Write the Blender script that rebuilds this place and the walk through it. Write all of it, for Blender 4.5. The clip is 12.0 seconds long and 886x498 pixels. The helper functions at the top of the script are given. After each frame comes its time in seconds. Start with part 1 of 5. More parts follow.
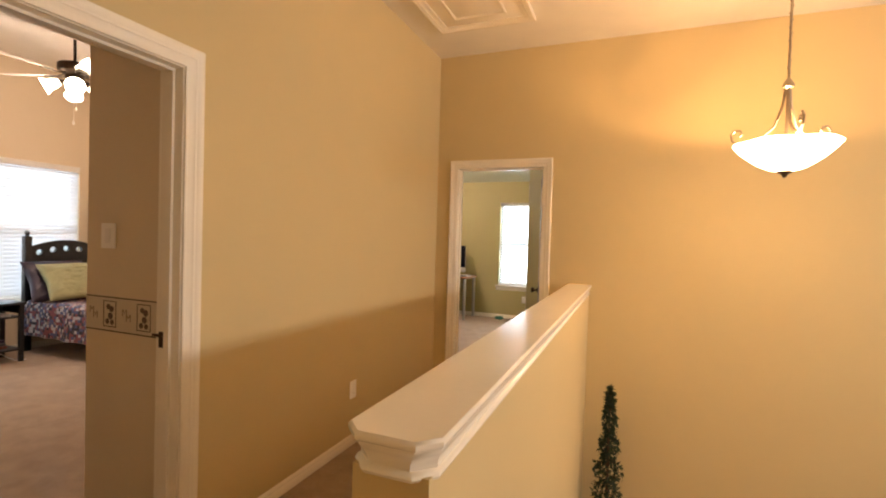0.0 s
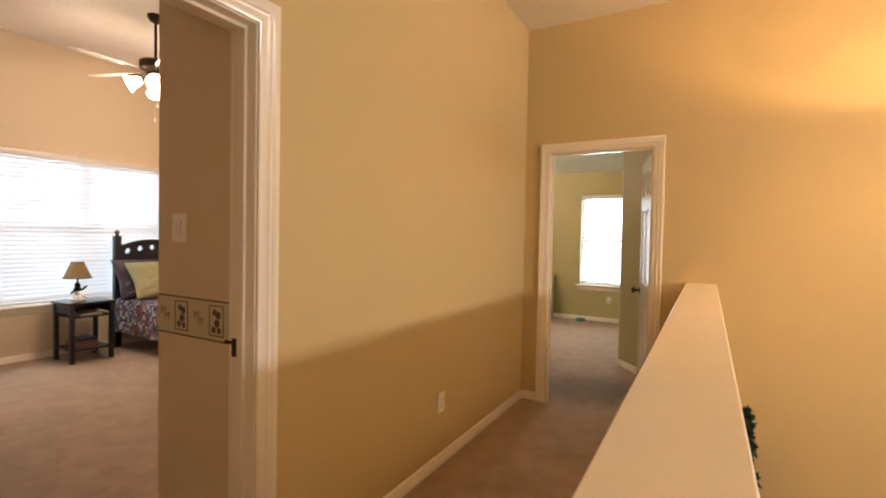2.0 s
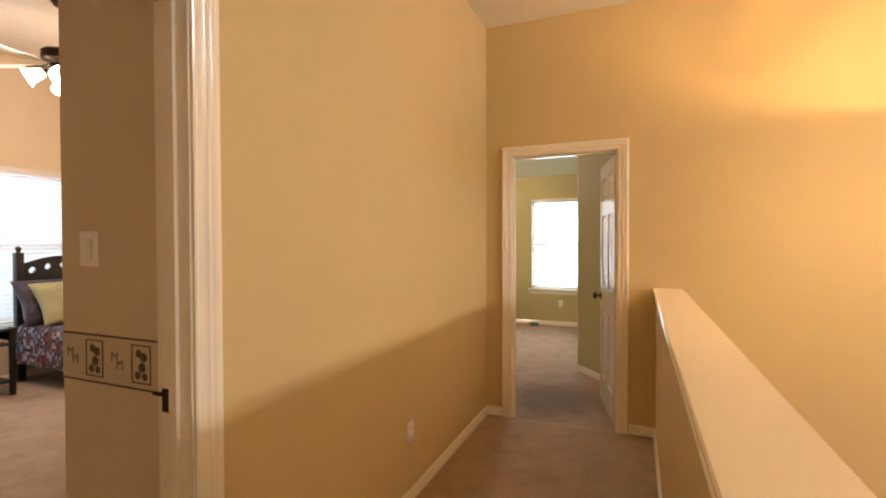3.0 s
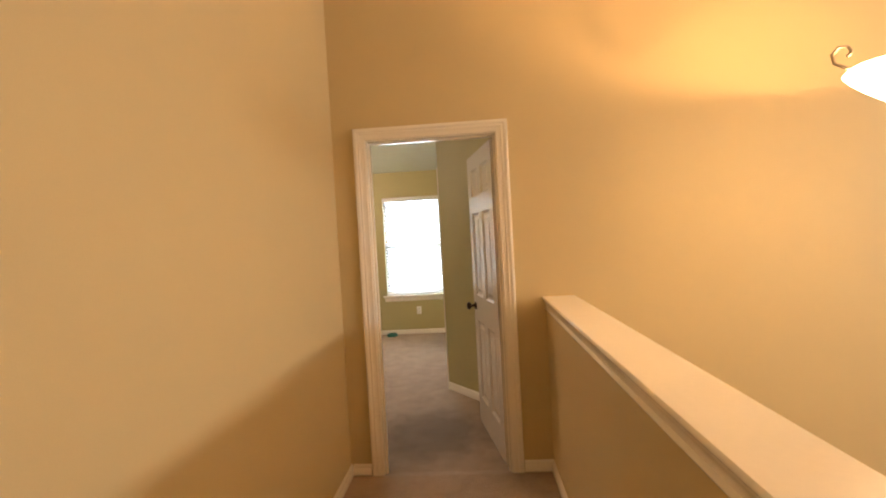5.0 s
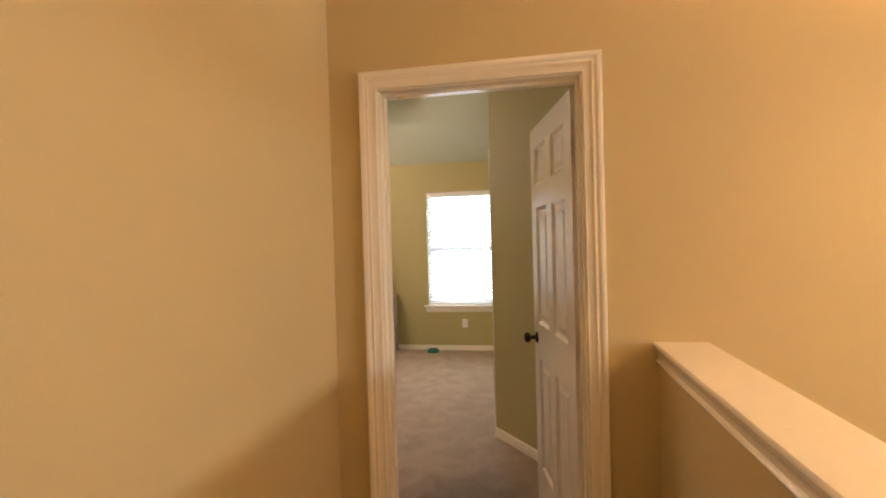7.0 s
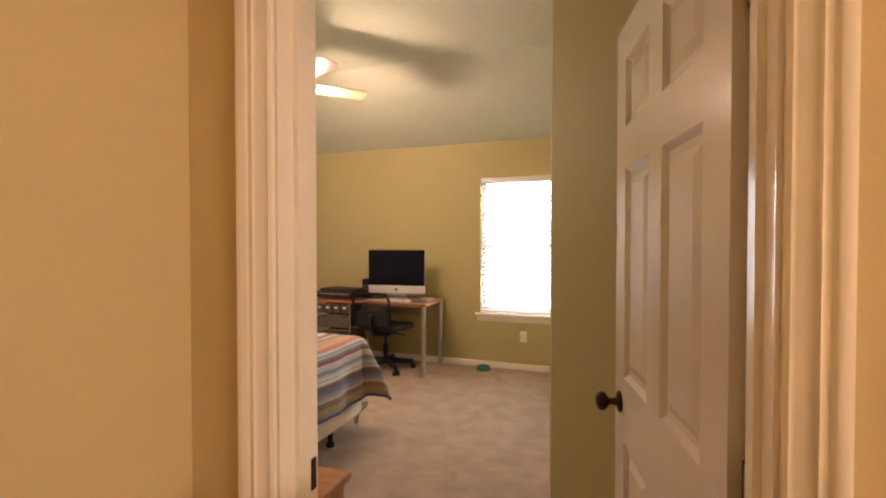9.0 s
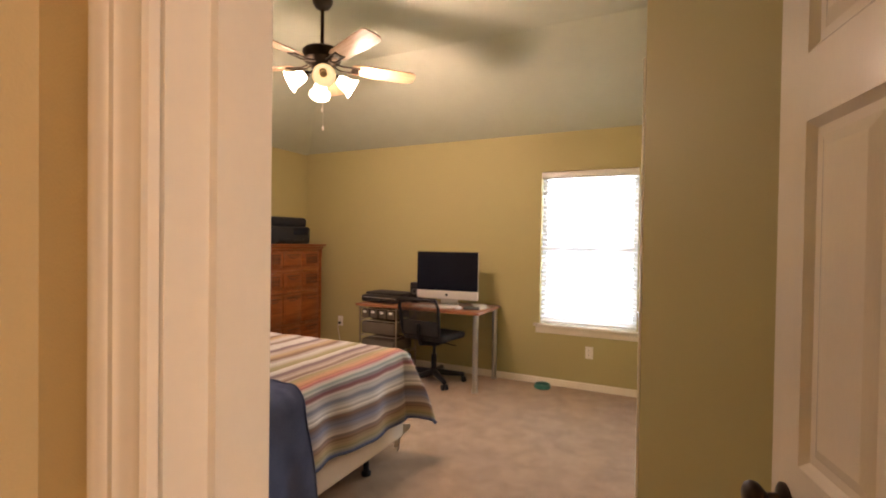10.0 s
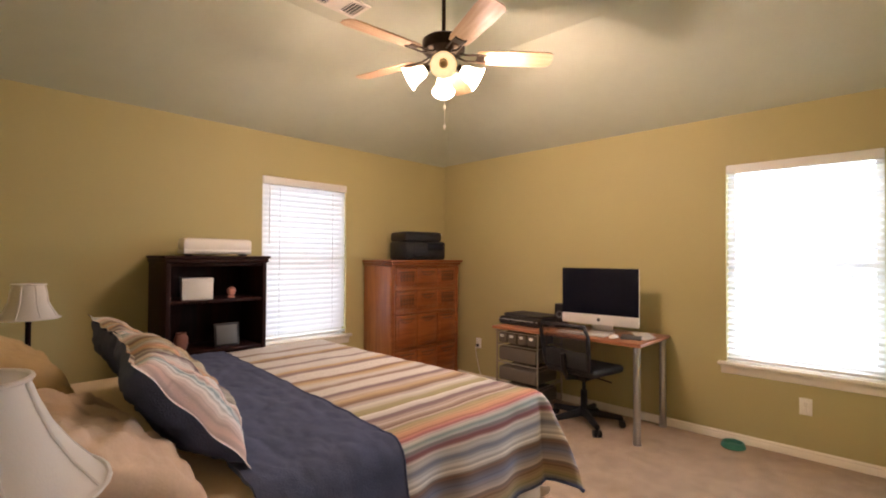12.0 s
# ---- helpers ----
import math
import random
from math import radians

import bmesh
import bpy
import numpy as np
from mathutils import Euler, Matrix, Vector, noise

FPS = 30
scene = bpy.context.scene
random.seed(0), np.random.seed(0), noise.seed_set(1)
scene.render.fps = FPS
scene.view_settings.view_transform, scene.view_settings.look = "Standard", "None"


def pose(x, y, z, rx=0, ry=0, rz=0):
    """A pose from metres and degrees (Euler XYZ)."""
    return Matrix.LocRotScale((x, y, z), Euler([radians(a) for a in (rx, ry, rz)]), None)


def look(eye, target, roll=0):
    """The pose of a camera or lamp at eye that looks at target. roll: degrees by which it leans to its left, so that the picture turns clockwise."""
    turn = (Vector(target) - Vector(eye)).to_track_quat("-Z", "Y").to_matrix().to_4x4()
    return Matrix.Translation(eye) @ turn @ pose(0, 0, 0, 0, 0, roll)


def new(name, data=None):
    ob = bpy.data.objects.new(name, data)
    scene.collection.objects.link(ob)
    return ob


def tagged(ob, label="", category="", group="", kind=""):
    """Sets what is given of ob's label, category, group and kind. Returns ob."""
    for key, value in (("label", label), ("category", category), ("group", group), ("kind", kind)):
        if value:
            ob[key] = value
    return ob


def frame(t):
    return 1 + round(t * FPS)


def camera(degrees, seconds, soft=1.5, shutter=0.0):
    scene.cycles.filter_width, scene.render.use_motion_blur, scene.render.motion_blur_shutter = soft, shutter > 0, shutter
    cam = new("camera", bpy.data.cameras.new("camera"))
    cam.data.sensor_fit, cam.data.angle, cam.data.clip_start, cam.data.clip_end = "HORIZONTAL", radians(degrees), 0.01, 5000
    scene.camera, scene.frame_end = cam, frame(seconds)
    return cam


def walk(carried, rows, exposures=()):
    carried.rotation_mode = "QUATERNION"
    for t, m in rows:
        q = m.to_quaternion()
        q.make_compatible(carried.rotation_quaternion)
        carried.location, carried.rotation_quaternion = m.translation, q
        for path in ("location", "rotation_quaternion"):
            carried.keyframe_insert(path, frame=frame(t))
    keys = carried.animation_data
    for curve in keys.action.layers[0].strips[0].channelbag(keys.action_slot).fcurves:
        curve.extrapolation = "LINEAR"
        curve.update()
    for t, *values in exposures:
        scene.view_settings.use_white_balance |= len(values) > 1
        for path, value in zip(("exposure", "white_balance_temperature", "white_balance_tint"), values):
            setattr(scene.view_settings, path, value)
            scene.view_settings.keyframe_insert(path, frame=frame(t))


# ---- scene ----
cam = camera(86.6, 12.0, soft=2.0)
PATH = [
    (0, (1.666, -4.004, 1.407), (0.926, -2.146, 1.365), 1.7),
    (0.5, (1.591, -3.959, 1.382), (0.687, -2.176, 1.326), 2.1),
    (1, (1.506, -3.869, 1.371), (0.518, -2.131, 1.301), 1.9),
    (1.5, (1.408, -3.765, 1.375), (0.403, -2.037, 1.303), 1.6),
    (2, (1.323, -3.713, 1.362), (0.342, -1.971, 1.309), 1.1),
    (2.5, (1.215, -3.653, 1.375), (0.282, -1.884, 1.331), 0.5),
    (3, (1.098, -3.547, 1.397), (0.333, -1.699, 1.365), -0.2),
    (3.5, (1.022, -3.399, 1.366), (0.441, -1.486, 1.36), -1.2),
    (5.5, (0.789, -2.549, 1.46), (0.7, -0.551, 1.405), -3.3),
    (6, (0.796, -2.314, 1.455), (0.595, -0.324, 1.421), -2.9),
    (6.5, (0.758, -2.037, 1.462), (0.488, -0.056, 1.43), -2.5),
    (7, (0.766, -1.776, 1.449), (0.41, 0.192, 1.416), -1.6),
    (9, (0.761, -0.699, 1.403), (0.105, 1.19, 1.366), 0.0),
    (9.5, (0.693, -0.473, 1.385), (-0.065, 1.377, 1.352), 0.5),
    (10, (0.601, -0.261, 1.391), (-0.27, 1.539, 1.363), 0.8),
    (10.5, (0.553, -0.059, 1.396), (-0.469, 1.660, 1.37), 0.7),
    (11, (0.505, 0.080, 1.389), (-0.659, 1.705, 1.38), 0.5),
    (11.5, (0.455, 0.173, 1.396), (-0.824, 1.711, 1.408), 0.3),
    (12, (0.392, 0.259, 1.384), (-0.999, 1.695, 1.418), 0.3),
]
walk(cam, [(t, look(eye, target, roll)) for t, eye, target, roll in PATH],
     # the camera's own exposure and white balance drift a little
     [(0, 0, 6500, 10), (2.6, 0.05, 6500, 10), (3.5, 0.2, 6500, 10), (5.3, 0.05, 6500, 10), (7.2, 0, 6550, 11), (8.9, 0, 7200, 21), (9.6, -0.05, 7150, 21), (10.6, -0.05, 6720, 19), (12, 0.03, 6600, 19)])

# ---- light -------------------------------------------------------------------
WARM, WARM_ROOM, SKY = (1.0, 0.55, 0.24), (1.0, 0.73, 0.58), (0.74, 0.87, 1.0)
world = bpy.data.worlds.new("world")
scene.world = world
world.use_nodes = True
_wn = world.node_tree.nodes
_sky = _wn.new("ShaderNodeTexSky")
_sky.sky_type, _sky.sun_disc = "NISHITA", False
_sky.sun_elevation, _sky.sun_rotation = radians(48), radians(200)
world.node_tree.links.new(_sky.outputs[0], _wn["Background"].inputs[0])
_wn["Background"].inputs[1].default_value = 0.1


def lamp(name, kind, m, power, colour, **size):
    data = bpy.data.lights.new(name, kind)
    data.energy, data.color = power, colour
    if kind == "AREA":
        data.shape, data.size, data.size_y = "RECTANGLE", size["w"], size["h"]
    else:
        data.shadow_soft_size = size["r"]
    ob = new(name, data)
    ob.matrix_world = m
    return ob


sun = bpy.data.lights.new("sun", "SUN")
sun.energy, sun.angle, sun.color = 2.0, radians(0.6), (1.0, 0.95, 0.88)
new("sun", sun).matrix_world = look((0, 0, 20), (3, -8, 0))

POWER_PENDANT, POWER_FAN, POWER_FAN_WEST = 66.0, 41.0, 26.0
# daylight standing in the window openings
lamp("daylight_north", "AREA", look((-0.11, 4.47, 1.35), (-0.11, 0, 1.35)), 50, SKY, w=0.88, h=1.46)
lamp("daylight_west", "AREA", look((-3.67, 2.525, 1.36), (0, 2.525, 1.36)), 30, SKY, w=0.84, h=1.42)
lamp("daylight_bedroom", "AREA", look((-4.885, -1.45, 1.36), (0, -1.45, 1.36)), 66, SKY, w=2.46, h=1.58)
lamp("daylight_stairwell", "AREA", look((6.48, -2.3, 1.80), (0, -2.3, 1.80)), 150, (0.98, 0.93, 0.90), w=2.6, h=0.32)

# ---- materials ---------------------------------------------------------------


def material(name, colour, rough=0.6, metal=0.0, vary=0.08, scale=6.0, bump=0.0, grain=200.0, spec=0.5, stretch=None):
    """A surface with a broad drift of tone, a fine grain and a fine relief."""
    m = bpy.data.materials.new(name)
    m.use_nodes = True
    nt = m.node_tree
    n, link = nt.nodes, nt.links.new
    b = n["Principled BSDF"]
    b.inputs["Roughness"].default_value, b.inputs["Metallic"].default_value = rough, metal
    b.inputs["Specular IOR Level"].default_value = spec
    co = n.new("ShaderNodeTexCoord")
    src = co.outputs["Object"]
    if stretch:
        mp = n.new("ShaderNodeMapping")
        mp.inputs["Scale"].default_value = stretch
        link(src, mp.inputs[0])
        src = mp.outputs[0]
    big, fine = n.new("ShaderNodeTexNoise"), n.new("ShaderNodeTexNoise")
    big.inputs["Scale"].default_value, big.inputs["Detail"].default_value = scale, 3
    fine.inputs["Scale"].default_value, fine.inputs["Detail"].default_value = grain, 2
    link(src, big.inputs["Vector"]), link(src, fine.inputs["Vector"])
    add = n.new("ShaderNodeMath")
    add.operation = "MULTIPLY_ADD"
    link(big.outputs["Fac"], add.inputs[0])
    add.inputs[1].default_value = 0.65
    half = n.new("ShaderNodeMath")
    half.operation = "MULTIPLY"
    half.inputs[1].default_value = 0.35
    link(fine.outputs["Fac"], half.inputs[0]), link(half.outputs[0], add.inputs[2])
    ramp = n.new("ShaderNodeMapRange")
    ramp.inputs["From Min"].default_value, ramp.inputs["From Max"].default_value = 0.3, 0.7
    ramp.inputs["To Min"].default_value, ramp.inputs["To Max"].default_value = 1 - vary, 1 + vary
    link(add.outputs[0], ramp.inputs["Value"])
    mul = n.new("ShaderNodeVectorMath")
    mul.operation = "SCALE"
    mul.inputs[0].default_value = colour
    link(ramp.outputs[0], mul.inputs["Scale"])
    link(mul.outputs[0], b.inputs["Base Color"])
    if bump:
        bp = n.new("ShaderNodeBump")
        bp.inputs["Strength"].default_value, bp.inputs["Distance"].default_value = bump, 0.004
        link(fine.outputs["Fac"], bp.inputs["Height"])
        link(bp.outputs[0], b.inputs["Normal"])
    return m


def glow(name, colour, strength, base=(0.9, 0.88, 0.82)):
    """Lit frosted glass: it gives off light itself."""
    m = material(name, base, 0.3, vary=0.02)
    b = m.node_tree.nodes["Principled BSDF"]
    b.inputs["Emission Color"].default_value = (*colour, 1)
    b.inputs["Emission Strength"].default_value = strength
    return m


def translucent(name, colour, amount=0.5, rough=0.7, bump=0.0, grain=300):
    m = material(name, colour, rough, vary=0.03, bump=bump, grain=grain)
    n, link = m.node_tree.nodes, m.node_tree.links.new
    tr, mix = n.new("ShaderNodeBsdfTranslucent"), n.new("ShaderNodeMixShader")
    tr.inputs[0].default_value = (*colour, 1)
    mix.inputs[0].default_value = amount
    link(n["Principled BSDF"].outputs[0], mix.inputs[1]), link(tr.outputs[0], mix.inputs[2])
    link(mix.outputs[0], n["Material Output"].inputs[0])
    return m


def glass(name, tint=(0.95, 0.97, 0.97), rough=0.02):
    m = material(name, tint, rough, vary=0.0)
    m.node_tree.nodes["Principled BSDF"].inputs["Transmission Weight"].default_value = 1.0
    return m


def carpet(name, colour, dark_centre=None):
    """Cut pile: tufts, trodden patches and a soft sheen."""
    m = material(name, colour, 0.95, vary=0.17, scale=8.0, bump=1.0, grain=140, spec=0.1)
    n = m.node_tree.nodes
    n["Principled BSDF"].inputs["Sheen Weight"].default_value = 0.15
    n["Bump"].inputs["Distance"].default_value = 0.012
    for k in n:
        if k.bl_idname == "ShaderNodeTexNoise" and k.inputs["Scale"].default_value < 10:
            k.inputs["Detail"].default_value, k.inputs["Roughness"].default_value = 9, 0.72
    link = m.node_tree.links.new
    base = n["Principled BSDF"].inputs["Base Color"]
    old, wear, rng, mul = base.links[0].from_socket, n.new("ShaderNodeTexNoise"), n.new("ShaderNodeMapRange"), n.new("ShaderNodeVectorMath")
    wear.inputs["Scale"].default_value, wear.inputs["Detail"].default_value, wear.inputs["Distortion"].default_value = 5.5, 8, 0.5
    link(n["Texture Coordinate"].outputs["Object"], wear.inputs["Vector"])
    rng.inputs["From Min"].default_value, rng.inputs["From Max"].default_value = 0.36, 0.60
    rng.inputs["To Min"].default_value, rng.inputs["To Max"].default_value = 0.90, 1.04
    mul.operation = "SCALE"
    link(wear.outputs["Fac"], rng.inputs["Value"]), link(old, mul.inputs[0]), link(rng.outputs[0], mul.inputs["Scale"]), link(mul.outputs[0], base)
    if dark_centre:
        # a ragged-edged patch round one point where the pile is darker
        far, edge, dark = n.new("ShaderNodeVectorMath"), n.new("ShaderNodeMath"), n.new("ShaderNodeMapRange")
        far.operation, far.inputs[1].default_value, edge.operation = "DISTANCE", (*dark_centre, 0.0), "MULTIPLY_ADD"
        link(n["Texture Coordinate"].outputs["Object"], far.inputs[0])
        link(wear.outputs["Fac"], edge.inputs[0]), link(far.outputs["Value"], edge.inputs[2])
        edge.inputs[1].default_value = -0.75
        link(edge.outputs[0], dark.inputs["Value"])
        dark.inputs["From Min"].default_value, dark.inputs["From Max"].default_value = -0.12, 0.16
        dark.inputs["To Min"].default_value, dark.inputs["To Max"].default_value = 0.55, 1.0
        darkened = n.new("ShaderNodeVectorMath")
        darkened.operation = "SCALE"
        link(mul.outputs[0], darkened.inputs[0]), link(dark.outputs[0], darkened.inputs["Scale"]), link(darkened.outputs[0], base)
    return m


def wood(name, dark, light, rough=0.35, axis=0, scale=9.0):
    """Grain running along one axis."""
    stretch = [10.0, 10.0, 10.0]
    stretch[axis] = 0.8
    m = material(name, light, rough, vary=0.1, scale=2.0, bump=0.1, grain=30, stretch=tuple(stretch))
    n, link = m.node_tree.nodes, m.node_tree.links.new
    co, mp, wv, rp = n.new("ShaderNodeTexCoord"), n.new("ShaderNodeMapping"), n.new("ShaderNodeTexNoise"), n.new("ShaderNodeValToRGB")
    mp.inputs["Scale"].default_value = tuple(scale * (0.08 if i == axis else 1.0) for i in range(3))
    link(co.outputs["Object"], mp.inputs[0]), link(mp.outputs[0], wv.inputs["Vector"])
    wv.inputs["Scale"].default_value, wv.inputs["Detail"].default_value, wv.inputs["Distortion"].default_value = 3.0, 6, 0.6
    rp.color_ramp.elements[0].color, rp.color_ramp.elements[1].color = (*dark, 1), (*light, 1)
    rp.color_ramp.elements[0].position, rp.color_ramp.elements[1].position = 0.35, 0.65
    link(wv.outputs["Fac"], rp.inputs[0]), link(rp.outputs[0], n["Principled BSDF"].inputs["Base Color"])
    return m


def striped(name, stops, repeat, rough=0.9, more=(), split=1.0):
    """Woven stripes laid along the cloth's own width."""
    m = material(name, (0.5, 0.5, 0.5), rough, vary=0.05, bump=0.4, grain=260, spec=0.15)
    n, link = m.node_tree.nodes, m.node_tree.links.new
    uv, sep, mul, fr, rp = n.new("ShaderNodeUVMap"), n.new("ShaderNodeSeparateXYZ"), n.new("ShaderNodeMath"), n.new("ShaderNodeMath"), n.new("ShaderNodeValToRGB")
    uv.uv_map = "cloth"
    mul.operation, fr.operation = "MULTIPLY", "FRACT"
    mul.inputs[1].default_value = repeat
    link(uv.outputs[0], sep.inputs[0]), link(sep.outputs[0], mul.inputs[0]), link(mul.outputs[0], fr.inputs[0]), link(fr.outputs[0], rp.inputs[0])
    rp.color_ramp.interpolation = "LINEAR"
    el = rp.color_ramp.elements
    for k, (p, c) in enumerate(stops):
        e = el[k] if k < 2 else el.new(p)
        e.position, e.color = p, (*c, 1)
    weft = rp.outputs[0]
    if more:
        rq, past, both = n.new("ShaderNodeValToRGB"), n.new("ShaderNodeMath"), n.new("ShaderNodeMix")
        past.operation, past.inputs[1].default_value, both.data_type = "GREATER_THAN", split, "RGBA"
        el = rq.color_ramp.elements
        for k, (p, c) in enumerate(more):
            e = el[k] if k < 2 else el.new(p)
            e.position, e.color = p, (*c, 1)
        link(fr.outputs[0], rq.inputs[0]), link(fr.outputs[0], past.inputs[0]), link(past.outputs[0], both.inputs[0])
        link(rp.outputs[0], both.inputs[6]), link(rq.outputs[0], both.inputs[7])
        weft = both.outputs[2]
    old = n["Principled BSDF"].inputs["Base Color"].links[0].from_socket
    mix = n.new("ShaderNodeMix")
    mix.data_type, mix.blend_type = "RGBA", "MULTIPLY"
    mix.inputs[0].default_value = 1.0
    vm = n.new("ShaderNodeVectorMath")
    vm.operation = "SCALE"
    vm.inputs["Scale"].default_value = 2.0
    link(old, vm.inputs[0])
    thread, along, tone = n.new("ShaderNodeTexNoise"), n.new("ShaderNodeCombineXYZ"), n.new("ShaderNodeMapRange")
    thread.inputs["Scale"].default_value, thread.inputs["Detail"].default_value = 85.0, 2
    link(sep.outputs[0], along.inputs[0]), link(along.outputs[0], thread.inputs["Vector"]), link(thread.outputs["Fac"], tone.inputs["Value"])
    tone.inputs["From Min"].default_value, tone.inputs["From Max"].default_value = 0.36, 0.64
    tone.inputs["To Min"].default_value, tone.inputs["To Max"].default_value = 1.4, 2.55
    link(tone.outputs[0], vm.inputs["Scale"])
    link(weft, mix.inputs[6]), link(vm.outputs[0], mix.inputs[7])
    link(mix.outputs[2], n["Principled BSDF"].inputs["Base Color"])
    return m


def plaid(name):
    """Patchwork of small dark, red, white and blue checks."""
    m = material(name, (0.3, 0.25, 0.25), 0.9, vary=0.1, bump=0.3)
    n, link = m.node_tree.nodes, m.node_tree.links.new
    co, mp, vo, rp = n.new("ShaderNodeTexCoord"), n.new("ShaderNodeMapping"), n.new("ShaderNodeTexVoronoi"), n.new("ShaderNodeValToRGB")
    vo.distance, vo.inputs["Scale"].default_value, vo.inputs["Randomness"].default_value = "CHEBYCHEV", 33, 0.35
    link(co.outputs["Object"], vo.inputs["Vector"]), link(vo.outputs["Color"], rp.inputs[0])
    rp.color_ramp.interpolation = "CONSTANT"
    el = rp.color_ramp.elements
    for k, (p, c) in enumerate(((0.0, (0.035, 0.03, 0.04)), (0.3, (0.20, 0.06, 0.06)), (0.47, (0.40, 0.35, 0.33)), (0.62, (0.08, 0.085, 0.15)), (0.8, (0.24, 0.16, 0.13)))):
        e = el[k] if k < 2 else el.new(p)
        e.position, e.color = p, (*c, 1)
    link(rp.outputs[0], n["Principled BSDF"].inputs["Base Color"])
    return m


M = {}
M["tan"] = material("tan_wall_paint", (0.625, 0.491, 0.260), 0.62, vary=0.03, scale=1.2, bump=0.12, grain=260, spec=0.35)
M["beige"] = material("beige_wall_paint", (0.69, 0.58, 0.42), 0.65, vary=0.03, scale=1.2, bump=0.12, grain=260, spec=0.3)
M["olive"] = material("olive_wall_paint", (0.485, 0.424, 0.203), 0.6, vary=0.03, scale=1.2, bump=0.12, grain=260, spec=0.3)
M["ceil_hall"] = material("white_ceiling", (0.78, 0.74, 0.66), 0.85, vary=0.03, bump=0.5, grain=120, spec=0.2)
M["ceil_olive"] = material("pale_green_ceiling", (0.55, 0.58, 0.46), 0.8, vary=0.03, bump=0.3, grain=140, spec=0.2)
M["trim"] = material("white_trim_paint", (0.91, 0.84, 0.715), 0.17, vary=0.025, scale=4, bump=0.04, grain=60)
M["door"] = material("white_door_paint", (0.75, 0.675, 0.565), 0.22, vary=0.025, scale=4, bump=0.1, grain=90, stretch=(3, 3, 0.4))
M["carpet"] = carpet("brown_carpet", (0.45, 0.325, 0.218))
M["carpet_doorway"] = carpet("doorway_brown_carpet", (0.45, 0.325, 0.218), (0.42, 0.66))
M["plastic"] = material("ivory_plastic", (0.88, 0.85, 0.80), 0.35, vary=0.02)
M["bronze"] = material("dark_bronze", (0.045, 0.03, 0.022), 0.35, 0.8, vary=0.2, scale=20)
M["nickel"] = material("brushed_nickel", (0.42, 0.36, 0.28), 0.32, 1.0, vary=0.1, scale=30)
M["steel"] = material("satin_steel", (0.55, 0.55, 0.55), 0.3, 1.0, vary=0.06, scale=30)
M["chrome"] = material("chrome", (0.75, 0.75, 0.75), 0.12, 1.0, vary=0.03)
M["black_wood"] = wood("black_stained_wood", (0.008, 0.008, 0.009), (0.02, 0.018, 0.018), 0.35)
M["cherry"] = wood("dark_cherry_wood", (0.012, 0.0032, 0.003), (0.026, 0.006, 0.005), 0.55, axis=2)
M["pine"] = wood("honey_pine_wood", (0.19, 0.050, 0.013), (0.31, 0.098, 0.027), 0.30, axis=1)
M["cherry"].node_tree.nodes["Principled BSDF"].inputs["Specular IOR Level"].default_value = 0.15
M["honey"] = wood("honey_nightstand_wood", (0.31, 0.115, 0.042), (0.46, 0.20, 0.080), 0.30, axis=0)
M["carved"] = wood("dark_carved_pine", (0.07, 0.02, 0.008), (0.13, 0.04, 0.014), 0.4, axis=1)
M["desk"] = wood("orange_desk_wood", (0.27, 0.095, 0.04), (0.38, 0.15, 0.065), 0.3, axis=0)
M["blade"] = wood("maple_fan_blade", (0.48, 0.30, 0.17), (0.64, 0.45, 0.29), 0.35, axis=0)
M["blade_white"] = material("pale_fan_blade", (0.72, 0.68, 0.60), 0.35, vary=0.05)
M["shade_glow"] = glow("lit_frosted_glass", (1.0, 0.80, 0.56), 14.0)
M["bowl_glow"] = glow("lit_alabaster_glass", (1.0, 0.60, 0.29), 36.0)
M["bowl_inner"] = glow("inner_alabaster_glass", (1.0, 0.61, 0.30), 7.0)
# weak emission put in for the light this shade catches from neighbouring bulbs
M["shade_off"] = glow("dim_glass_added_glow", (1.0, 0.74, 0.40), 0.85, (0.82, 0.76, 0.62))
M["bulb_off"] = material("dim_bulb", (0.30, 0.20, 0.10), 0.4, vary=0.1)
M["slat"] = translucent("white_blind_slat", (0.86, 0.87, 0.88), 0.3)
M["glass"] = glass("window_glass")
M["navy"] = material("navy_quilt", (0.080, 0.098, 0.175), 0.9, vary=0.18, scale=9, bump=0.6, grain=180, spec=0.1)
M["sheet"] = material("tan_cotton_sheet", (0.50, 0.36, 0.19), 0.85, vary=0.08, scale=7, bump=0.35, grain=220, spec=0.15)
M["satin"] = material("beige_satin_pillow", (0.58, 0.42, 0.30), 0.5, vary=0.08, scale=9, bump=0.3, grain=90, spec=0.35)
M["fitted"] = material("pale_tan_fitted_sheet", (0.68, 0.54, 0.36), 0.85, vary=0.06, scale=7, bump=0.35, grain=220, spec=0.15)
M["pine_upright"] = wood("upright_pine_wood", (0.20, 0.056, 0.015), (0.33, 0.112, 0.033), 0.30, axis=2)
M["boxspring"] = material("cream_ticking", (0.68, 0.60, 0.48), 0.8, vary=0.08, bump=0.3)
M["lampshade"] = translucent("ivory_lampshade_cloth", (0.92, 0.89, 0.86), 0.42, bump=0.2)
M["shade_tan"] = translucent("tan_lampshade_cloth", (0.42, 0.30, 0.14), 0.3, bump=0.2)
M["black"] = material("black_plastic", (0.010, 0.010, 0.012), 0.45, vary=0.15, spec=0.3)
M["mesh_black"] = material("black_mesh_cloth", (0.012, 0.012, 0.014), 0.8, vary=0.3, bump=0.6, grain=400)
M["nylon"] = material("black_nylon", (0.018, 0.018, 0.02), 0.6, vary=0.25, scale=20, bump=0.4)
